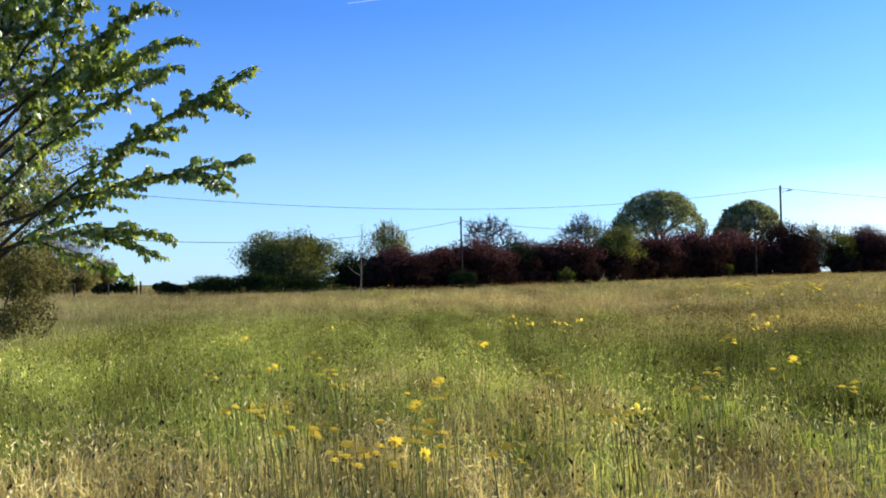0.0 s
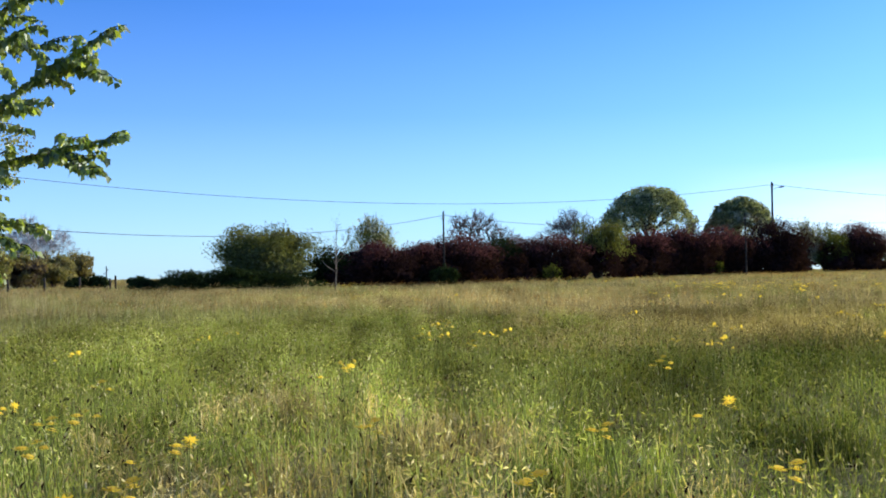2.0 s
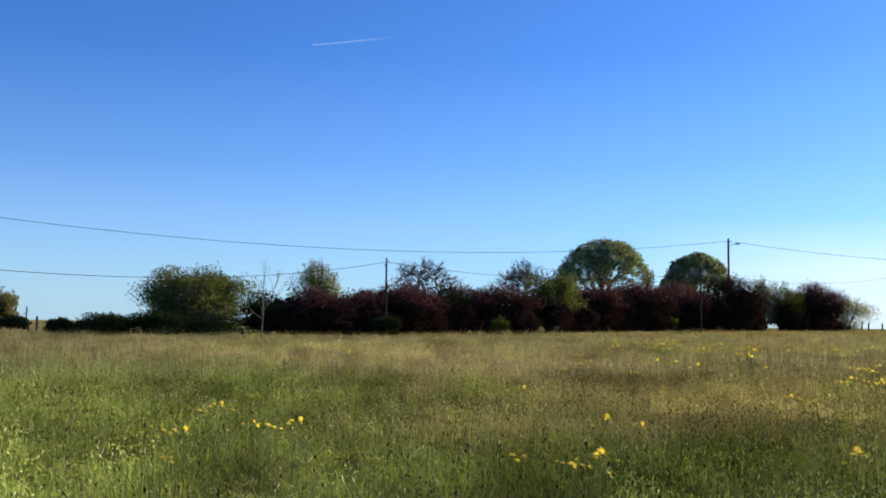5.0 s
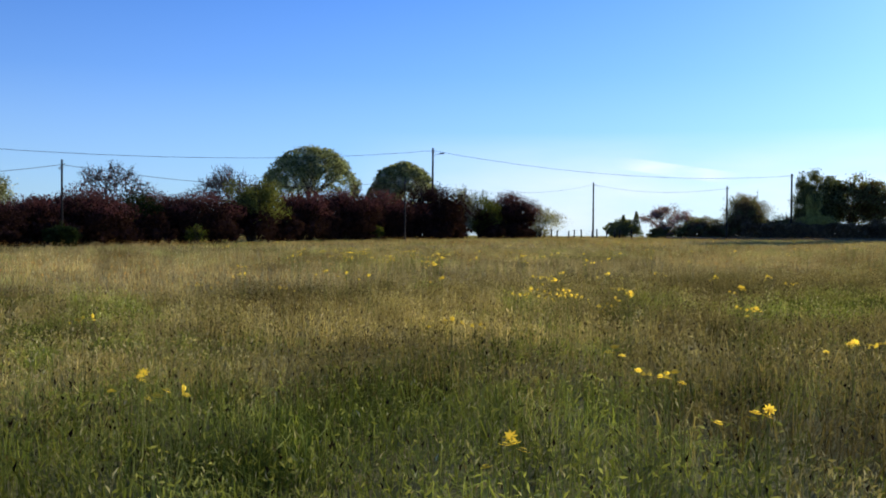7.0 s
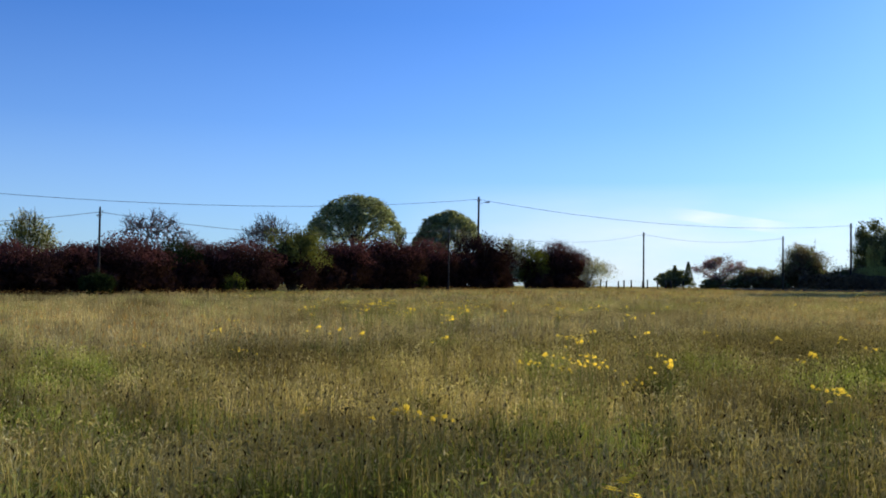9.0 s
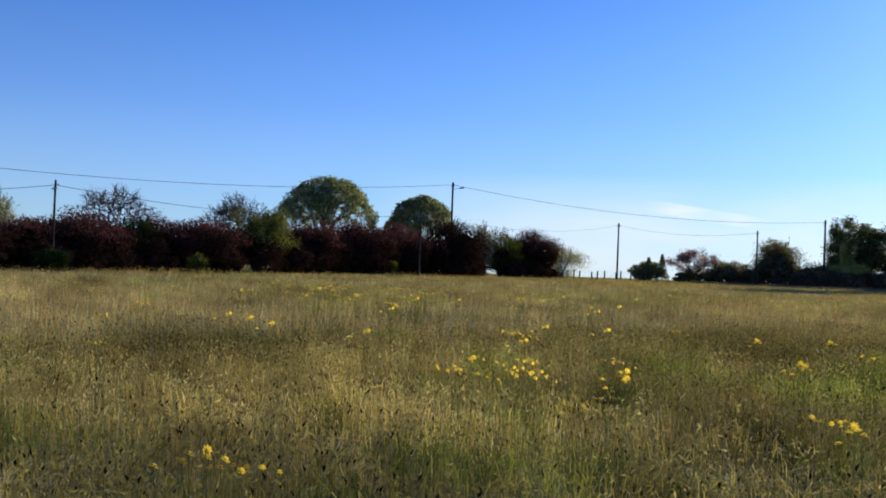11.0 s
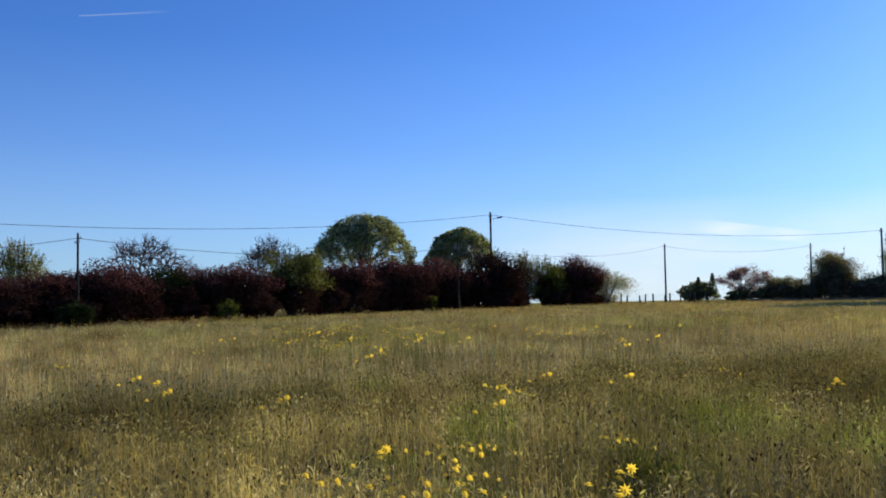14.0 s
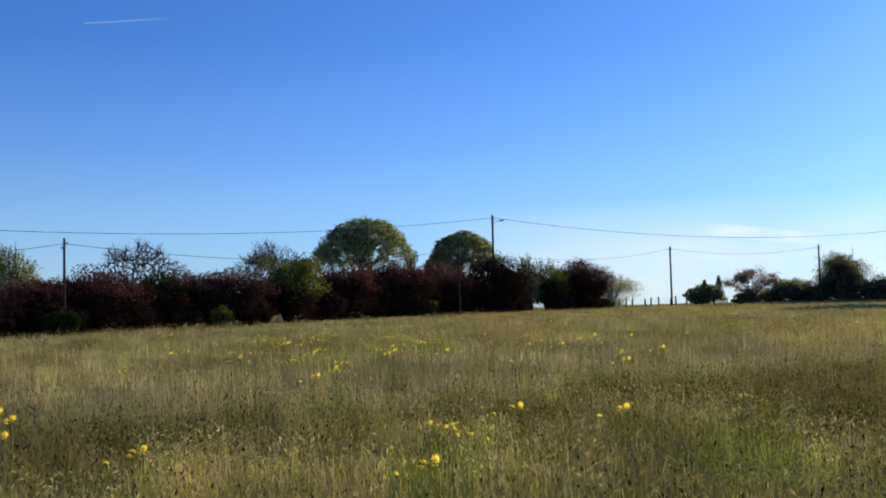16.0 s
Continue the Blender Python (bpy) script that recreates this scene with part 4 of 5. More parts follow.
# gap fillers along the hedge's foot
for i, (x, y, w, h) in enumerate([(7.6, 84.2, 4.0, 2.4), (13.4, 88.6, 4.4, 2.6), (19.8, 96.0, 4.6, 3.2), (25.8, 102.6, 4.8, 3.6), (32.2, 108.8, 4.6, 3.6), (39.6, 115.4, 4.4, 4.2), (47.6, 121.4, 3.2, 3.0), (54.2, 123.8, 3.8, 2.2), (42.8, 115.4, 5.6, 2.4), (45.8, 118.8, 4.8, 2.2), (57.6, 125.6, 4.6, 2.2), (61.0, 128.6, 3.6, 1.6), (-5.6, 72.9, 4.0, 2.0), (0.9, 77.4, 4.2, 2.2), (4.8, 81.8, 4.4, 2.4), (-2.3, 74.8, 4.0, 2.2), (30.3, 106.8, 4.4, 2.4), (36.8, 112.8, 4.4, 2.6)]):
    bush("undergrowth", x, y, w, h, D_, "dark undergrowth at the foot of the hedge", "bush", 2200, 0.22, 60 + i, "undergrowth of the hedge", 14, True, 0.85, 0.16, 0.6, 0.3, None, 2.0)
bush("bramble", 1.6, 73.9, 3.0, 1.65, [(M_DARKGREEN, 1, -1, 2)], "dark rounded bramble at the pole's foot", "bush", 2400, 0.12, 71)
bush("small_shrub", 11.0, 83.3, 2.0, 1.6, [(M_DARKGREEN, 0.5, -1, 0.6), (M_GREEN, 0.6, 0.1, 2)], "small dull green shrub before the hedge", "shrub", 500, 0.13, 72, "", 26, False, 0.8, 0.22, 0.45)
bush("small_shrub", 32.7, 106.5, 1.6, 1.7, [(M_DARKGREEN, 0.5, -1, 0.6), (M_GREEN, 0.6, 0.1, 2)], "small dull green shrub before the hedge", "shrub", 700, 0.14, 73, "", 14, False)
bush("young_tree", -6.0, 101.0, 6.2, 7.0, [(M_OLIVE, 0.7, 0.2, 2), (M_BLOSSOM, 0.22, 0.3, 2)], "light olive-green small tree rising behind the hedge", "tree", 3600, 0.19, 74, "", 44, False, 0.8, 0.16, 0.6, 0.35, None, 0.4)
# beyond the gap in the fence
MG, DU = [(M_MIDGREEN, 1, -1, 2)], [(M_DUSK, 0.7, -1, 2), (M_MIDGREEN, 0.4, -1, 2)]
BEYOND = [
    ("conifer_bush", 84.6, 140.8, 7.4, 3.3, MG, "rounded dull green bush beside two small conifers", "bush", 4200, 0.2, 0.2),
    ("side_bush", 89.6, 137.4, 5.0, 2.0, MG, "low green bush under the blossom tree", "bush", 3600, 0.2, 1.0),
    ("side_bush", 94.4, 133.4, 8.5, 3.8, DU, "low dull bush at the lane", "bush", 4200, 0.2, 1.0),
    ("side_bush", 98.0, 131.2, 6.5, 2.8, DU, "low dull bush at the lane", "bush", 2600, 0.2, 1.0),
    ("side_bush", 96.3, 132.0, 5.6, 1.9, DU, "low dull bush at the lane", "bush", 2600, 0.2, 1.6),
    ("side_bush", 92.4, 135.2, 5.5, 2.4, MG, "low green bush under the blossom tree", "bush", 2400, 0.2, 1.0),
    ("broad_bush", 100.3, 130.0, 9.8, 7.6, DU, "broad dusky bush behind a pole", "bush", 9000, 0.22, 0.4),
    ("side_bush", 106.2, 127.4, 8.5, 4.2, DU, "low dull bush at the lane", "bush", 4200, 0.22, 1.0),
]
BY_TOWER = [
    ("pale_shrub", 110.6, 126.4, 3.6, 8.2, [(M_FRESH, 1, 0.25, 2)], "tall pale green shrub behind the clipped hedge", "shrub", 2200, 0.17, 0.0),
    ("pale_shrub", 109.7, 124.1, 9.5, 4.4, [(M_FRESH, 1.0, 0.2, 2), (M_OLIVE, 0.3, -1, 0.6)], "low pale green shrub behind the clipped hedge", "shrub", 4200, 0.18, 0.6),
    ("tan_shrub", 117.5, 119.5, 9.0, 3.8, [(M_DUSK, 0.8, -1, 2), (M_TAN, 0.3, 0.4, 2)], "low brownish shrub behind the clipped hedge", "shrub", 4200, 0.18, 0.6),
    ("twiggy_bush", 123.4, 104.7, 6.8, 3.9, [(M_BROWN, 0.5, -1, 2), (M_TAN, 0.8, -1, 2)], "pale brown twiggy bush by the tower", "bush", 3600, 0.16, 0.3),
    ("side_bush", 137.0, 113.0, 11.0, 5.4, [(M_MIDGREEN, 0.6, -1, 2), (M_BROWN, 0.5, 0.2, 2)], "dull green bush behind the water tower", "bush", 4600, 0.2, 0.6),
    ("side_bush", 124.2, 105.8, 2.6, 1.2, [(M_DARKGREEN, 1, -1, 2)], "dark green bush at a bare shrub's foot", "bush", 1500, 0.16, 0.4),
]
for i, (name, x, y, w, h, mats, label, cat, n, leaf, square) in enumerate(BEYOND + BY_TOWER):
    twiggy = "twiggy" in name
    bush(name, x, y, w, h, mats, label, cat, int(n * 1.3), leaf * 0.9, 200 + i, "", 50 if twiggy else 9, not twiggy, 0.8, 0.14 if h < 9 else 0.11, 0.6, 0.35, M_TWIG if twiggy else None, square * 0.6, True, 1.0 if twiggy or h < 9 else 0.9)


def conifer(x, y, width, height, seed):
    """A small fir: a straight stem and whorls of sprays that shorten upwards."""
    rng = np.random.default_rng(seed)
    root = thing("conifer", (x, y, 0), "small pointed dull green conifer", "conifer", "conifers beside the lane")
    v, f = tubes([(np.array([(0, 0, -0.1), (0, 0, height * 0.5), (0, 0, height)]), [0.07, 0.05, 0.01])], 5)
    under("trunk", raw_mesh("trunk", v, f, M_BARK), root)
    n = 2600
    z = rng.uniform(0.08, 1.0, n) ** 0.9
    step = np.floor(z * 11) / 11
    r = width / 2 * (1.05 - step) * rng.uniform(0.0, 1.0, n) ** 0.5
    a = rng.uniform(0, 2 * np.pi, n)
    v, f = cards(np.stack([np.cos(a) * r, np.sin(a) * r, (z - 0.04 * r) * height], -1), 0.17, rng, 0.5, 0.3)
    under("crown", raw_mesh("crown", v, f, M_MIDGREEN), root)


conifer(84.3, 140.4, 3.0, 3.8, 171)
conifer(86.0, 139.2, 2.6, 4.4, 172)


def clipped_hedge(x0, y0, x1, y1, height, thick, label, seed):
    """A trimmed hedge: a straight box of leaves with a soft top."""
    rng = np.random.default_rng(seed)
    a, b = np.array((x0, y0)), np.array((x1, y1))
    length = np.linalg.norm(b - a)
    root = thing("clipped_hedge", (x0, y0, 0), label, "hedge")
    n = int(length * 640)
    u = rng.uniform(0, 1, n)
    d = (b - a) / length
    nrm = np.array((-d[1], d[0]))
    s = rng.uniform(-0.5, 0.5, n) * thick
    z = rng.uniform(0.0, 1.0, n) * height * (1 + 0.05 * np.sin(u * 23) + 0.04 * np.sin(u * 57))
    p = np.column_stack([(b - a) * u[:, None] + nrm * s[:, None], z])
    v, f = cards(p, 0.34, rng, 0.7)
    under("crown", raw_mesh("crown", v, f, M_DUSK), root)
    v, f = tubes([(np.array([(0, 0, 0), (0.05, 0.05, height * 0.5), (0.1, -0.1, height * 0.9)]), [0.06, 0.045, 0.02])], 5)
    wood = raw_mesh("stem", v, f, M_BARK)
    for k in np.linspace(0.02, 0.98, 14):
        under("stem", wood, root).location = (*((b - a) * k), 0)
    return root


clipped_hedge(97.0, 126.8, 116.6, 114.4, 2.45, 1.6, "dark clipped hedge along the lane", 91)


# ---- trees ----
def dome_tree(x, y, width, height, seed, label):
    """A round-headed tree: a short trunk, limbs fanning out, and leaves in clumps on a dome with gaps."""
    rng = np.random.default_rng(seed)
    root = thing("round_headed_tree", (x, y, 0), label, "tree", "round-headed trees behind the hedge")
    paths, tips = [], []
    fork = height * 0.3
    paths.append((np.array([(0, 0, 0), (0.05, 0, fork * 0.5), (0, 0.05, fork)]), [0.42, 0.36, 0.32]))
    for i in range(11):
        a = i / 11 * 2 * np.pi + rng.normal() * 0.2
        t = rng.uniform(0.15, 0.95)
        way = np.array([np.cos(a) * t, np.sin(a) * t, rng.uniform(0.55, 1.0)])
        grow(rng, (0, 0, fork * rng.uniform(0.85, 1.05)), way / np.linalg.norm(way), height * 0.27, 0.17, 3, paths, tips, 0.42, 0.74, 0.1, (2, 4), 0.14)
    half = np.array([width / 2, width / 2, height * 0.57])
    centre = np.array([0, 0, height * 0.43])
    new_paths = []
    for pts, rad in paths:
        q = (pts - centre) / half
        k = np.linalg.norm(q, axis=1)
        q = q * np.where(k > 0.95, 0.95 / np.maximum(k, 1e-6), 1)[:, None]
        new_paths.append((centre + q * half, rad))
    v, f = tubes(new_paths, 5)
    under("trunk", raw_mesh("trunk", v, f, M_BARK), root, "trunk with fanning limbs")
    # leaves in tight tufts: a close cap and rim, an open skirt through which limbs and sky show
    clumps = 330
    d = rng.normal(size=(clumps * 4, 3))
    d /= np.linalg.norm(d, axis=1)[:, None]
    d = d[(d[:, 2] > -0.12) & (rng.uniform(size=len(d)) < 0.26 + 1.1 * np.clip(d[:, 2], 0, 1) ** 1.3)][:clumps]
    k = (1.0 - 0.1 * rng.uniform(size=len(d)) ** 2) * (1 + 0.05 * (lumpy(d, seed, 3.0) - 1))
    c = centre + d * k[:, None] * half
    n = 22000
    pick = rng.integers(0, len(c), n)
    p = c[pick] + rng.normal(size=(n, 3)).clip(-1.5, 1.5) * width * 0.024 * rng.uniform(0.7, 1.3, len(c))[pick, None]
    v, f = cards(p, 0.19, rng, 0.85, 0.0, True)
    under("crown", raw_mesh("crown", v, f, M_DOME), root)
    n = 15000
    ends = np.array([q[-1] for q, _ in new_paths] + [q[2] for q, _ in new_paths])
    ends = ends[ends[:, 2] > height * 0.42]
    p = ends[rng.integers(0, len(ends), n)] + rng.normal(size=(n, 3)).clip(-1.5, 1.5) * width * 0.02
    v, f = cards(p, 0.19, rng, 0.8, 0.0, True)
    under("inner_leaves", raw_mesh("inner_leaves", v, f, M_BLOSSOM), root, "pale grey-green inner leaves")
    return root


dome_tree(29.8, 128.1, 12.8, 11.75, 101, "round-headed tree with pale green spring leaves and visible limbs")
dome_tree(43.6, 131.9, 9.8, 10.45, 102, "smaller round-headed tree with pale green spring leaves")


def leafy_tree(name, x, y, width, height, low, mats, label, seed, clumps=110, leaves=13000, leaf=0.2, trunk=0.22, tuft=0.5, shell=0.45):
    """A broadleaf tree: a bare stem, limbs that fan out, and tufts of leaves with gaps between them."""
    rng = np.random.default_rng(seed)
    root = thing(name, (x, y, 0), label, "tree")
    half = np.array([width / 2, width / 2, height * (1 - low) / 2])
    centre = np.array([0, 0, height * (1 + low) / 2])
    d = rng.normal(size=(clumps, 3))
    d /= np.linalg.norm(d, axis=1)[:, None]
    c = centre + d * (lumpy(d, seed, 1.6, 0.35) * rng.uniform(shell, 1.0, clumps) ** 0.6)[:, None] * (half - tuft * 0.6)
    fork = max(height * low * 0.85, height * 0.16)
    paths = [(np.array([(0, 0, -0.2), (0.06, 0.03, fork * 0.5), (0, 0, fork)]), [trunk, trunk * 0.85, trunk * 0.7])]
    for q in c[: max(30, clumps // 3)]:
        a = np.array((0, 0, fork * rng.uniform(0.8, 1.0)))
        u = np.linspace(0, 1, 6)[:, None]
        knee = np.array((q[0] * 0.45, q[1] * 0.45, a[2] + (q[2] - a[2]) * 0.62))
        pts = (1 - u) ** 2 * a + 2 * u * (1 - u) * knee + u**2 * q + rng.normal(size=(6, 3)) * 0.09 * u
        paths.append((pts, np.linspace(trunk * 0.34, 0.02, 6)))
    v, f = tubes(paths, 5)
    under("trunk", raw_mesh("trunk", v, f, M_BARK), root, "dark stem with fanning limbs")
    for mat, share in mats:
        n = int(leaves * share)
        pick = rng.integers(0, clumps, n)
        p = c[pick] + rng.normal(size=(n, 3)).clip(-1.7, 1.7) * tuft * rng.uniform(0.6, 1.3, clumps)[pick, None] * (1, 1, 0.8)
        v, f = cards(p, leaf, rng, 0.8, 0.0, True)
        under("crown", raw_mesh("crown", v, f, mat), root)
    return root


leafy_tree("broad_tree", 114.6, 129.6, 8.6, 10.9, 0.1, [(M_MIDGREEN, 0.8), (M_DARKGREEN, 0.3)], "large dull green broadleaf tree with a rounded head", 161, 190, 30000, 0.22, 0.3, 0.55, 0.5)
leafy_tree("green_tree", 118.8, 126.6, 8.6, 10.0, 0.25, [(M_MIDGREEN, 0.7), (M_BROWN, 0.25)], "dull green tree on a bare stem behind a clipped hedge", 162, 110, 17000, 0.24, 0.26, 0.55, 0.5)
leafy_tree("green_tree", 122.4, 125.2, 7.4, 10.2, 0.26, [(M_BROWN, 0.4), (M_MIDGREEN, 0.6)], "bronze and green tree beside the water tower", 163, 96, 15000, 0.24, 0.24, 0.55, 0.5)
leafy_tree("blossom_tree", 90.4, 137.2, 8.4, 5.3, 0.16, [(M_PINK, 0.6), (M_DUSK, 0.5)], "low rounded tree with dull pink blossom on crooked limbs", 164, 80, 8200, 0.16, 0.16, 0.42, 0.45)


def bare_tree(name, x, y, width, height, seed, label, mat, leafy=None, depth=4, trunk=0.2, low=0.38):
    """A tree in bud: crooked limbs that fan into a wide head, ending in sprays of fine twigs."""
    rng = np.random.default_rng(seed)
    root = thing(name, (x, y, 0), label, "tree")
    paths, tips = [], []
    fork = height * 0.3
    paths.append((np.array([(0, 0, -0.1), (0.08, 0, fork * 0.5), (0, 0.06, fork)]), [trunk, trunk * 0.85, trunk * 0.75]))
    half = np.array([width / 2, width / 2, height * (1 - low) * 0.96])
    centre = np.array([0, 0, height * low])
    for i in range(9):
        a = i / 9 * 2 * np.pi + rng.normal() * 0.25
        t = rng.uniform(0.25, 1.3)
        way = np.array([np.cos(a) * t, np.sin(a) * t, 0.7])
        grow(rng, (0, 0, fork * rng.uniform(0.8, 1.0)), way / np.linalg.norm(way), max(height, 0.72 * width) * (0.25 if depth < 5 else 0.185), trunk * 0.55, depth, paths, tips, 0.55, 0.78, 0.14, (2, 4), 0.26)

    def held(q):
        u = (q - centre) / half
        k = np.linalg.norm(u, axis=1)
        u = u * np.where(k > 0.8, (0.8 + 0.2 * np.tanh((k - 0.8) / 0.35)) / np.maximum(k, 1e-6), 1)[:, None]
        return centre + u * half

    paths = [(held(q), np.maximum(r, 0.034 if depth < 5 else 0.022)) for q, r in paths]
    v, f = tubes(paths, 4 if depth < 5 else 3)
    under("trunk", raw_mesh("trunk", v, f, mat), root)
    ends = held(np.array(tips))
    ends = ends[ends[:, 2] > height * 0.3]
    sprays = []
    for q in ends:
        for _ in range(3 if depth < 5 else 2):
            way = (q - centre) / (np.linalg.norm(q - centre) + 1e-6) + rng.normal(size=3) * 0.6
            way *= rng.uniform(0.35, 0.8) / np.linalg.norm(way)
            sprays.append((np.array([q, q + way * 0.5 + rng.normal(size=3) * 0.06, q + way]), [0.018, 0.014, 0.008]))
    v, f = tubes(sprays, 3)
    tagged(under("twig", raw_mesh("twig", v, f, mat), root, "fine twigs"), kind="stuff")
    if leafy:
        ends = np.array([q[-1] for q, _ in paths] + [q[-2] for q, _ in paths])
        ends = ends[ends[:, 2] > height * 0.35]
        n = leafy[1]
        p = ends[rng.integers(0, len(ends), n)] + rng.normal(size=(n, 3)).clip(-1.7, 1.7) * 0.26
        v, f = cards(p, leafy[2], rng, 0.75, 0.0, True)
        under("crown", raw_mesh("crown", v, f, leafy[0]), root, leafy[3])
    return root


bare_tree("bare_tree", 4.8, 95.0, 8.6, 7.5, 111, "nearly bare grey tree with budding twigs behind the hedge", M_TWIG, (M_PINK, 1100, 0.11, "sparse mauve buds"))
bare_tree("bare_tree", 16.4, 108.6, 12.6, 8.9, 112, "nearly bare grey-mauve tree behind the hedge", M_TWIG, (M_PINK, 700, 0.1, "sparse mauve buds"), 5)
bare_tree("bare_tree", -38.2, 91.8, 8.6, 7.4, 113, "bare pale grey tree among bushes", M_PALETWIG, None, 5)
bare_tree("bare_shrub", 123.8, 105.4, 4.4, 7.9, 115, "thin pale bare shrub beside the water tower", M_PALETWIG, None, 3, 0.12)
bare_tree("bare_shrub", 145.4, 111.3, 5.2, 8.5, 116, "thin pale bare tree by the barn", M_PALETWIG, None, 3, 0.14)
# bushes round the bare tree beyond the meadow
FIELD = "bushes at the field's far edge"
bush("field_bush", -38.6, 81.8, 6.2, 4.3, [(M_SHRUB, 1, -1, 2), (M_OLIVE, 0.3, -1, 0.5)], "brownish olive bush at the field's far edge", "bush", 5600, 0.16, 121, FIELD, 22, True, 0.85, 0.13, 0.6, 0.35, M_TWIG, 1.0)
bush("field_bush", -37.2, 86.5, 5.4, 3.6, [(M_DUSK, 0.5, -1, 0.7), (M_SHRUB, 0.8, -1, 2)], "dark brownish bush under a bare tree", "bush", 5200, 0.16, 122, FIELD, 22, True, 0.85, 0.13, 0.6, 0.35, M_TWIG, 1.0)
bush("field_bush", -35.2, 89.4, 5.2, 3.4, [(M_SHRUB, 0.8, -1, 2), (M_TAN, 0.4, 0.3, 2)], "grey-green bush under a bare tree", "bush", 4600, 0.16, 128, FIELD, 22, True, 0.85, 0.13, 0.6, 0.35, M_TWIG, 1.0)
bush("tan_bush", -33.7, 92.2, 3.4, 3.7, [(M_TAN, 1, -1, 2)], "small tan-leaved bush at the field's far edge", "bush", 2600, 0.15, 123, "", 16, True, 0.85, 0.13, 0.6, 0.35, M_TWIG, 0.6)
bush("low_bush", -29.2, 79.1, 2.2, 1.1, [(M_DARKGREEN, 1, -1, 2)], "low dark bramble by the fence", "bush", 1400, 0.14, 124, "low brambles by the fence")
bush("low_bush", -27.5, 79.7, 2.4, 1.2, [(M_DARKGREEN, 1, -1, 2)], "low dark bramble by the fence", "bush", 1400, 0.14, 125, "low brambles by the fence")
bush("low_bush", -23.7, 78.9, 2.2, 1.1, [(M_DARKGREEN, 1, -1, 2)], "low dark bramble by the fence", "bush", 1400, 0.14, 129, "low brambles by the fence")
bush("low_bush", -20.5, 70.0, 3.0, 1.0, [(M_DARKGREEN, 1, -1, 2)], "low dark bramble by the fence", "bush", 1400, 0.13, 126, "low brambles by the fence")
bush("field_bush", -43.5, 79.0, 7.0, 4.8, [(M_SHRUB, 1, -1, 2)], "grey-green bush at the field's far edge", "bush", 4600, 0.17, 127, FIELD, 22, True, 0.85, 0.13, 0.6, 0.35, M_TWIG, 1.0)


def sapling():
    rng = np.random.default_rng(131)
    root = thing("sapling", (-5.15, 57.5, 0), "young bare sapling with a light brown trunk in the meadow", "tree")
    paths, tips = [], []
    paths.append((np.array([(0, 0, -0.1), (0.03, 0, 0.7), (0.08, 0, 1.4), (0.1, 0, 2.6)]), [0.055, 0.05, 0.04, 0.025]))
    for k in range(7):
        z = 1.3 + 0.22 * k
        a = rng.uniform(0, 2 * np.pi)
        grow(rng, (0.08, 0, z), np.array([np.cos(a) * 0.6, np.sin(a) * 0.4, 0.8]), 0.9, 0.02, 2, paths, tips, 0.35, 0.7, 0.3, (2, 3), 0.12)
    paths.append((np.array([(0.05, 0, 1.25), (-0.5, 0.0, 1.6), (-0.8, 0, 1.95)]), [0.035, 0.025, 0.015]))
    v, f = tubes(paths, 5)
    under("trunk", raw_mesh("trunk", v, f, M_YOUNGBARK), root, "thin light brown trunk and twigs")
    p = np.array(tips)[rng.integers(0, len(tips), 160)] + rng.normal(size=(160, 3)) * 0.12
    v, f = cards(p, 0.07, rng)
    under("crown", raw_mesh("crown", v, f, M_OLIVE), root, "first small leaves")


sapling()


# ---- fences ----
def fence(name, posts, wires, label, height=1.25, radius=0.075, seed=3):
    rng = np.random.default_rng(seed)
    root = thing(name, (posts[0][0], posts[0][1], 0), label, "fence")
    o = np.array((posts[0][0], posts[0][1], 0))
    tops = []
    for x, y in posts:
        h = height * rng.uniform(0.9, 1.15)
        b = np.array((x, y, -0.2)) - o
        t = b + (rng.normal() * 0.05, rng.normal() * 0.05, h + 0.2)
        v, f = tubes([(np.array([b, (b + t) / 2, t, t + (0, 0, 0.04)]), [radius, radius * 0.97, radius * 0.92, 0.012])], 7)
        under("post", raw_mesh("post", v, f, M_POST), root)
        tops.append(t)
    for k in wires:
        for a, b in zip(tops[:-1], tops[1:]):
            p, q = a - (0, 0, (1 - k) * height), b - (0, 0, (1 - k) * height)
            v, f = tubes([(np.array([p, (p + q) / 2 - (0, 0, 0.02), q]), [0.008] * 3)], 4)
            under("wire", raw_mesh("wire", v, f, M_METAL), root)
    return root


fence("wire_fence", [(64.4 + 1.08 * i + 0.34 * math.sin(i * 2.3), 137.6 - 0.5 * i + 0.1 * math.sin(i * 1.7)) for i in range(15)], (0.6, 0.9), "old wooden post and wire fence at the meadow's edge", 1.3, 0.11, 31)
fence("wire_fence", [(-38.1 + 2.3 * i, 68.6 + 1.0 * i) for i in range(6)] + [(-25.2, 76.3), (-26.8, 82.1)], (), "row of old wooden fence posts by the bare tree", 1.0, 0.09, 32)
fence("wire_fence", [(121.7, 108.0), (123.5, 102.6), (123.4, 99.4), (124.6, 95.0)], (0.9,), "short post and wire fence beside the tower", 1.2, 0.12, 33)
pole(-26.8, 79.9, 1.9, "short leaning wooden stake by the fence", 0.06)
pole(134.5, 107.9, 6.0, "thin wooden pole beside the tower", 0.11)


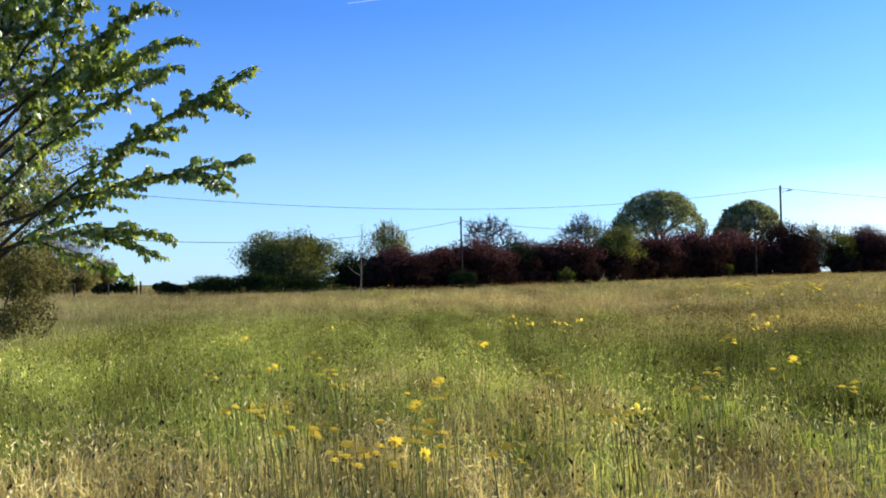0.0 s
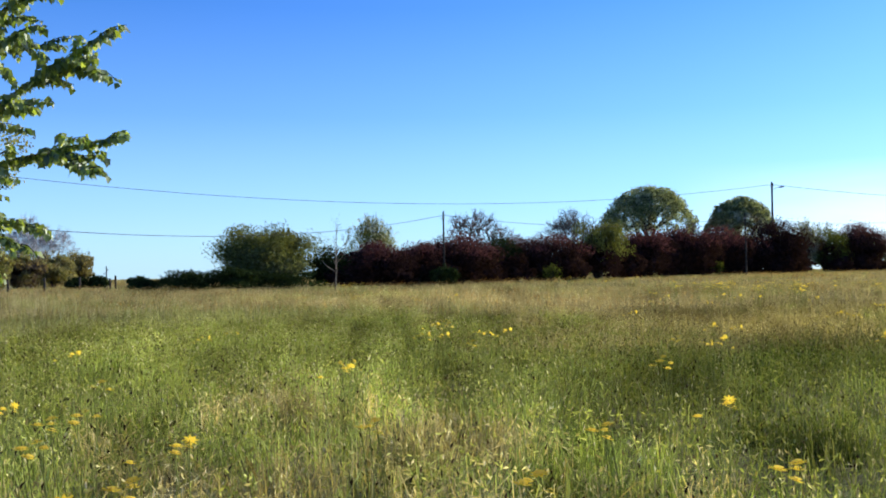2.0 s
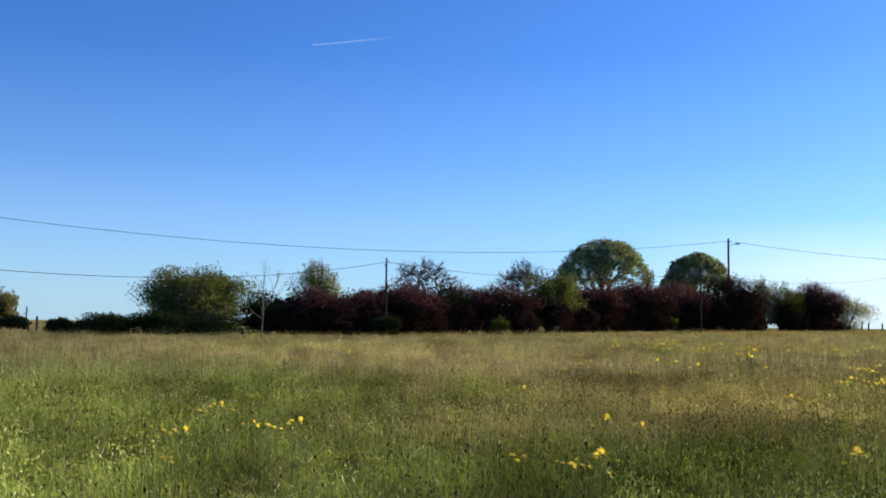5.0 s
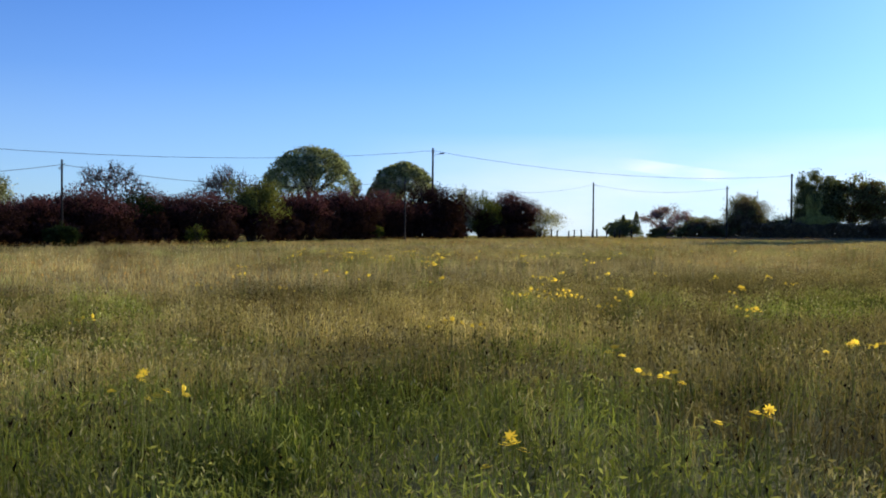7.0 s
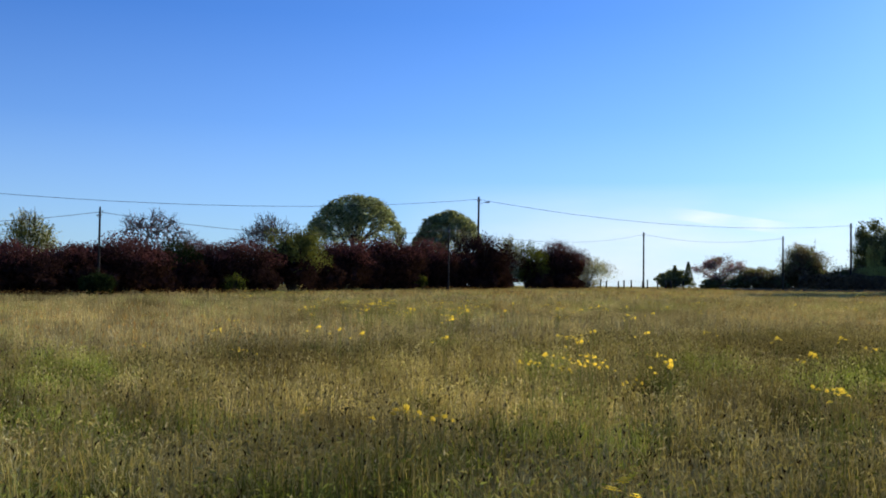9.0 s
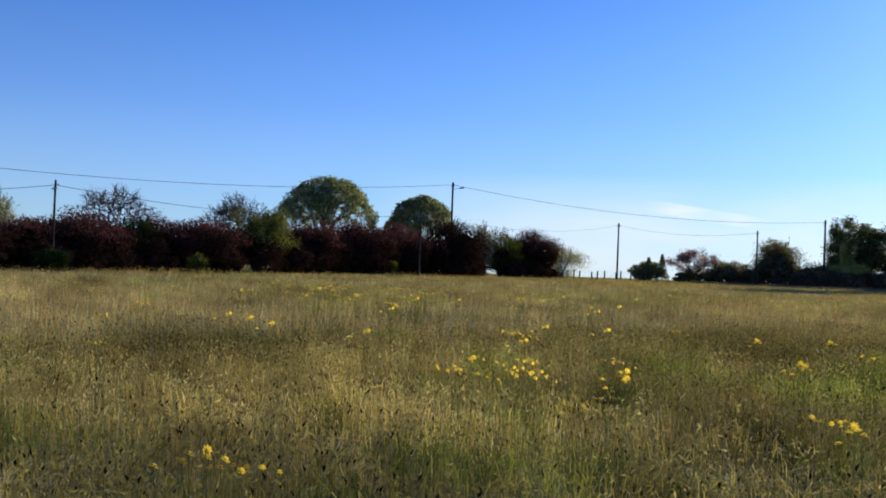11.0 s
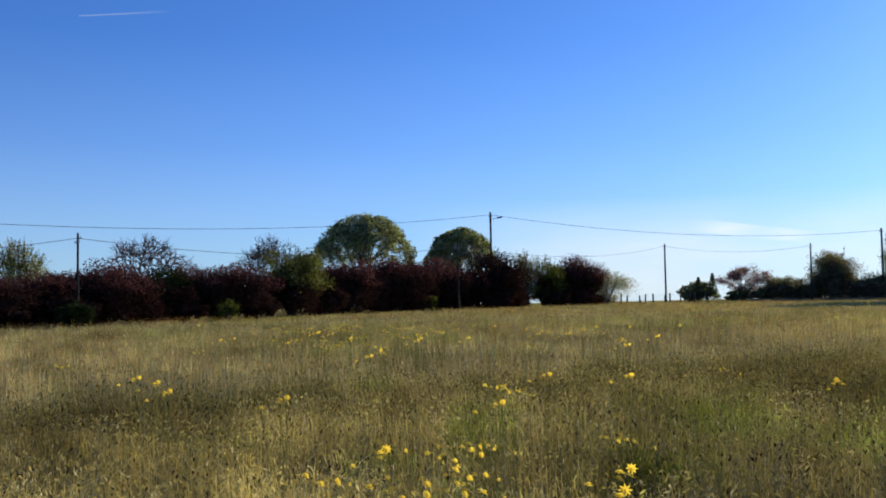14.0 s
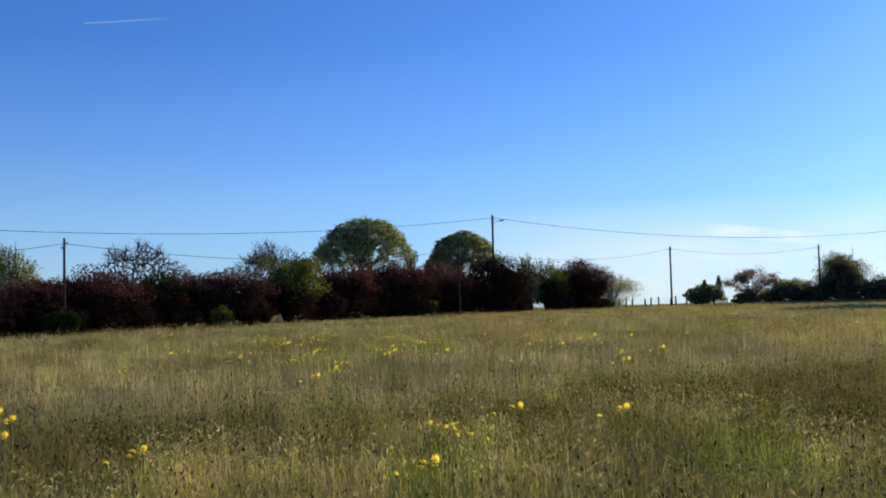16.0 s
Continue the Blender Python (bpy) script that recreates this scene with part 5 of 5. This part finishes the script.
def barn():
    """A low barn far behind the tower: boarded walls and a gabled roof with an overhang."""
    root = thing("barn", pose(156.0, 127.4, 0, 0, 0, -37), "low far barn with dark boards and a brown tiled roof", "barn")
    hw, depth, eave, peak = 6.6, 9.0, 1.7, 5.1
    V = [(-hw, 0, -0.5), (hw, 0, -0.5), (hw, 0, eave), (0, 0, peak), (-hw, 0, eave), (-hw, depth, -0.5), (hw, depth, -0.5), (hw, depth, eave), (0, depth, peak), (-hw, depth, eave)]
    F = [np.array([(0, 1, 2, 3, 4), (9, 8, 7, 6, 5)]), np.array([(1, 6, 7, 2), (0, 4, 9, 5)])]
    under("wall", raw_mesh("wall", V, F, M_WALL), root)
    for s in (-1, 1):
        bm = bmesh.new()
        run = math.hypot(hw, peak - eave) + 0.5
        tilt = math.degrees(math.atan2(peak - eave, hw))
        mid = (s * (hw / 2 + 0.2), depth / 2, (peak + eave) / 2 + 0.02)
        box(bm, (run, depth + 0.8, 0.16), pose(*mid, 0, s * tilt, 0))
        part("roof_slope", bm, M_ROOF, root, "brown tiled roof slope")
        for k in range(14):
            u = (k + 0.5) / 14 - 0.5
            bm = bmesh.new()
            a = radians(tilt)
            box(bm, (run / 14 + 0.04, depth + 0.84, 0.05), pose(mid[0] + s * u * run * math.cos(a), mid[1], mid[2] - u * run * math.sin(a) + 0.12, 0, s * (tilt - 4), 0))
            part("tile_course", bm, M_ROOF, root)
    bm = bmesh.new()
    box(bm, (0.7, 0.7, 1.2), pose(-2.0, depth * 0.6, peak - 0.3))
    bmesh.ops.bevel(bm, geom=bm.edges[:], offset=0.03, segments=1)
    part("chimney", bm, M_ROOF, root, "short brick chimney")
    return root


barn()


# ---- near tree ----
def hanging_leaves(c, leaf, rng):
    n = len(c)
    ang = rng.uniform(0, 2 * np.pi, n)
    d = np.column_stack([np.cos(ang) * 0.75, np.sin(ang) * 0.75, -rng.uniform(0.3, 1.7, n)])
    d /= np.linalg.norm(d, axis=1)[:, None]
    s = np.cross(d, rng.normal(size=(n, 3)) * 0.5 + np.array([0, 0, 1.0]))
    s /= np.linalg.norm(s, axis=1)[:, None]
    up = np.cross(s, d)
    L = (leaf * rng.uniform(0.6, 1.3, n))[:, None]
    w = L * 0.36
    V = np.stack([c, c + d * L * 0.4 + s * w + up * L * 0.1, c + d * L * 0.45, c + d * L * 0.4 - s * w + up * L * 0.1, c + d * L - up * L * 0.12], 1).reshape(-1, 3)
    k = np.arange(n)[:, None] * 5
    return V, np.concatenate([k + [0, 1, 2], k + [0, 2, 3], k + [2, 1, 4], k + [3, 2, 4]])


def near_tree():
    """A cherry at the meadow's edge: limbs that sweep out and up, with shoots hung with leaves."""
    rng = np.random.default_rng(141)
    base = np.array((-7.3, 14.6, 0.0))
    root = thing("cherry_tree", tuple(base), "broadleaf tree in full fresh green leaf with drooping foliage", "tree")
    paths = [(np.array([(0, 0, -0.2), (0.05, 0.02, 0.9), (0.02, 0, 1.8), (0.1, 0.05, 3.0), (0.2, 0, 4.6), (0.1, 0.1, 6.2)]), [0.2, 0.16, 0.14, 0.11, 0.07, 0.03])]
    cloud = []

    def curve(a, end, bow):
        mid = (a + end) / 2 + np.array((0, 0, 2 * bow))
        u = np.linspace(0, 1, 15)[:, None]
        wander = np.cumsum(rng.normal(size=(15, 3)) * 0.016, 0) * np.sin(np.pi * u)
        return (1 - u) ** 2 * a + 2 * u * (1 - u) * mid + u**2 * end + wander

    def hang(pts, first, gap):
        """Leaves in loose pairs along a shoot, closer towards its tip."""
        seg = np.linalg.norm(np.diff(pts, axis=0), axis=1)
        run = np.r_[0, np.cumsum(seg)]
        k = np.arange(first * run[-1], run[-1], gap)
        k = np.repeat(k, 2) + rng.normal(size=len(k) * 2) * gap * 0.3
        cloud.append(np.stack([np.interp(k, run, pts[:, i]) for i in range(3)], -1) + rng.normal(size=(len(k), 3)) * 0.012)

    def limb(a, end, r, bow, shoots, reach, bare):
        pts = curve(np.asarray(a, float), np.asarray(end, float), bow)
        paths.append((pts, np.linspace(r, 0.005, 15)))
        hang(pts, 0.6, 0.022)
        for n in range(shoots):
            k = bare + (0.96 - bare) * (n + rng.uniform(0, 0.8)) / shoots
            i = min(int(k * 14), 13)
            p = pts[i] + (pts[i + 1] - pts[i]) * (k * 14 - i)
            d = pts[i + 1] - pts[i]
            d = d / np.linalg.norm(d)
            side = np.cross(d, (0, 0, 1.0)) * (1 if n % 2 else -1)
            way = d * 0.75 + side * rng.uniform(0.3, 0.9) + np.array((0, 0, rng.uniform(-0.35, 0.3)))
            way /= np.linalg.norm(way)
            q = p + way * reach * rng.uniform(0.45, 1.0) * (1.15 - 0.75 * k)
            s = np.linspace(0, 1, 6)[:, None]
            twig = p + (q - p) * s + np.array((0, 0, 0.05)) * np.sin(np.pi * s)
            paths.append((twig, np.linspace(0.009, 0.003, 6)))
            hang(twig, 0.12, 0.034)
        return pts

    # the limbs that reach out over the meadow: height on the trunk, tip, upward bow
    tips = []
    for z, tip, bow in ((1.7, (-2.25, 11.5, 3.98), 0.22), (2.2, (-2.46, 12.4, 2.99), 0.06), (1.75, (-3.93, 13.5, 1.98), 0.3), (2.6, (-3.52, 12.2, 4.17), 0.2), (3.1, (-3.3, 12.1, 4.59), 0.2), (3.6, (-3.65, 12.1, 5.05), 0.1)):
        tip = (np.array(tip) - base) * (0.985, 0.985, 1.0)
        pts = limb((0.05, 0.02, z), tip, 0.034, bow, 17, 1.15, 0.2)
        tips.append(tip)
        if z == 1.7:
            forks = ((0.74, (-2.61, 12.0, 3.59)), (0.5, (-3.57, 12.4, 3.31)))
        elif z == 2.2:
            forks = ((0.72, (-2.95, 12.5, 2.59)), (0.4, (-4.3, 12.7, 3.2)))
        elif z == 1.75:
            forks = ((0.35, (-4.62, 13.8, 1.38)), (0.55, (-4.18, 13.6, 1.75)))
        else:
            forks = ((0.45, tuple(tip + base + (-0.9, 0.2, 0.3))),)
        for k, end in forks:
            end = np.array(end) - base
            limb(pts[int(k * 14)], end, 0.014, 0.05, 11, 0.6, 0.15)
            tips.append(end)
    # the rest of the crown
    for _ in range(27):
        a = rng.uniform(0, 2 * np.pi)
        z = rng.uniform(3.0, 7.6)
        reach = 3.7 * math.sqrt(max(0.05, 1 - ((z - 4.6) / 3.4) ** 2)) * rng.uniform(0.6, 0.95)
        e = np.array((math.cos(a) * reach, math.sin(a) * reach, z))
        limb((0.1, 0.03, max(1.6, z - rng.uniform(0.8, 1.6)) if z < 6 else 4.8), e, 0.036, 0.12, 17, 1.2, 0.2)
    v, f = tubes(paths, 6)
    under("trunk", raw_mesh("trunk", v, f, M_BARK, True), root, "brown trunk with forking limbs")
    c = np.concatenate(cloud)
    v, f = hanging_leaves(c, 0.105, rng)
    crown = under("crown", raw_mesh("crown", v, f, M_TREE), root)
    # single leaves at the outer twigs
    kinds = []
    for k in range(6):
        v, f = hanging_leaves(np.zeros((1, 3)), 0.11, rng)
        kinds.append(raw_mesh("leaf", v, f, M_TREE))
    tips = np.array(tips)
    near = c[np.min(np.linalg.norm(c[:, None] - tips[None], axis=2), axis=1) < 0.5]
    for n, q in enumerate(near[rng.permutation(len(near))[:260]]):
        ob = under("leaf", kinds[n % 6], crown)
        ob.location = q + rng.normal(size=3) * 0.02
        ob.rotation_euler = (0, 0, rng.uniform(0, 6.28))


near_tree()
leafy_tree("slender_tree", -12.0, 22.8, 6.2, 8.8, 0.12, [(M_FRESH, 0.5), (M_MIDGREEN, 0.5)], "slender pale grey-green tree behind the cherry tree", 165, 120, 26000, 0.075, 0.14, 0.3, 0.4)
bush("grey_shrub", -8.0, 16.4, 3.0, 3.2, [(M_NEARSHRUB, 1.0, -1, 2)], "dense grey-green shrub under the broadleaf tree", "shrub", 19000, 0.07, 151, "", 12, False, 0.9, 0.13, 0.5, 0.3, M_TWIG, 1.6, False)
bush("grey_shrub", -9.6, 17.6, 3.4, 4.1, [(M_NEARSHRUB, 1.0, -1, 2)], "dense grey-green shrub under the broadleaf tree", "shrub", 17000, 0.07, 152, "", 12, False, 0.9, 0.13, 0.5, 0.3, M_TWIG, 1.6, False)


# ---- sky ----
def sky_place(az, el, far):
    a, e = radians(az), radians(el)
    return np.array((math.sin(a) * math.cos(e), math.cos(a) * math.cos(e), math.sin(e))) * far


def contrail():
    m, nodes, links, out = material("vapour")
    tr = nodes.new("ShaderNodeBsdfTransparent")
    em = nodes.new("ShaderNodeEmission")
    em.inputs["Color"].default_value, em.inputs["Strength"].default_value = (0.75, 0.88, 1.0, 1), 0.6
    mx = nodes.new("ShaderNodeMixShader")
    x = nodes.new("ShaderNodeSeparateXYZ")
    links.new(nodes.new("ShaderNodeTexCoord").outputs["Generated"], x.inputs[0])
    links.new(ramp(nodes, links, x.outputs[0], [(0.0, (0.19, 0.19, 0.19)), (0.5, (0.15, 0.15, 0.15)), (1.0, (0, 0, 0))]), mx.inputs[0])
    links.new(tr.outputs[0], mx.inputs[1])
    links.new(em.outputs[0], mx.inputs[2])
    links.new(mx.outputs[0], out.inputs["Surface"])
    u = np.linspace(0, 1, 24)
    pts = np.array([sky_place(-5.6 + 5.2 * k, 16.3 + 0.66 * k, 4200) for k in u])
    v, f = tubes([(pts, 2.2 + 2.6 * u)], 6)
    ob = tagged(new("contrail", raw_mesh("contrail", v, f, m)), "short white vapour trail in the blue sky", "contrail", "", "structure")
    ob.visible_shadow = False


def cirrus(az0, az1, el0, el1, mat, label, tilt=0.0):
    n, k = 24, 6
    V = np.array([sky_place(az0 + (az1 - az0) * i / n, el0 + (el1 - el0) * j / k - tilt * i / n, 4300) for i in range(n + 1) for j in range(k + 1)])
    i, j = np.meshgrid(np.arange(n), np.arange(k), indexing="ij")
    a = i * (k + 1) + j
    F = np.stack([a, a + k + 1, a + k + 2, a + 1], -1).reshape(-1, 4)
    ob = tagged(new("cirrus_cloud", raw_mesh("cirrus_cloud", V, F, mat, True)), label, "cloud", "", "structure")
    ob.visible_shadow = False


def horizon_haze_glow():
    """A glowing ring added as pale haze round the horizon, thinning out upwards."""
    m, nodes, links, out = material("horizon_haze_glow")
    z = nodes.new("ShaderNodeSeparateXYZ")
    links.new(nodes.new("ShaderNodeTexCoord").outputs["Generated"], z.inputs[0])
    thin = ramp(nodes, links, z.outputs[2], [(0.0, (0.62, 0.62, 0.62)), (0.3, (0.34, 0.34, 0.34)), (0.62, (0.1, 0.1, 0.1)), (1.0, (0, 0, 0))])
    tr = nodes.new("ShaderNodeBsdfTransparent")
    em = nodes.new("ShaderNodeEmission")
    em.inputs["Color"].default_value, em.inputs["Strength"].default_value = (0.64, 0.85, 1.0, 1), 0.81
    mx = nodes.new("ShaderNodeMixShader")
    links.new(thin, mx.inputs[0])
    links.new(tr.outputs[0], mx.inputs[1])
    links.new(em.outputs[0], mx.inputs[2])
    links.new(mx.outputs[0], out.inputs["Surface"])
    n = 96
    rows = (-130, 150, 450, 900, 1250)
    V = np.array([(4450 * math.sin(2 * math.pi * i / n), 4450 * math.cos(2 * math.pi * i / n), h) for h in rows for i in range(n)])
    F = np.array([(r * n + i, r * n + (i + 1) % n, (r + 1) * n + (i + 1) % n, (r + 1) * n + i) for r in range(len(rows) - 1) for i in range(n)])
    ob = tagged(new("backdrop", raw_mesh("backdrop", V, F, m, True)), "pale glow painted as haze along the horizon", "haze", "", "structure")
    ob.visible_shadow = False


horizon_haze_glow()
contrail()
cirrus(30.5, 38.0, 3.75, 4.5, sky_wisp_material("cirrus_streak", 1.0, 0.75, 1.4, (1.6, 1.0, 1.6), 0.2), "thin white streak of high cloud low in the sky", 1.15)
cirrus(14.0, 86.0, -2.4, 5.9, sky_wisp_material("cirrus_veil", 0.92, 0.8, 1.6, (2.0, 1.0, 1.6), 0.12), "pale veil of high cloud near the horizon")
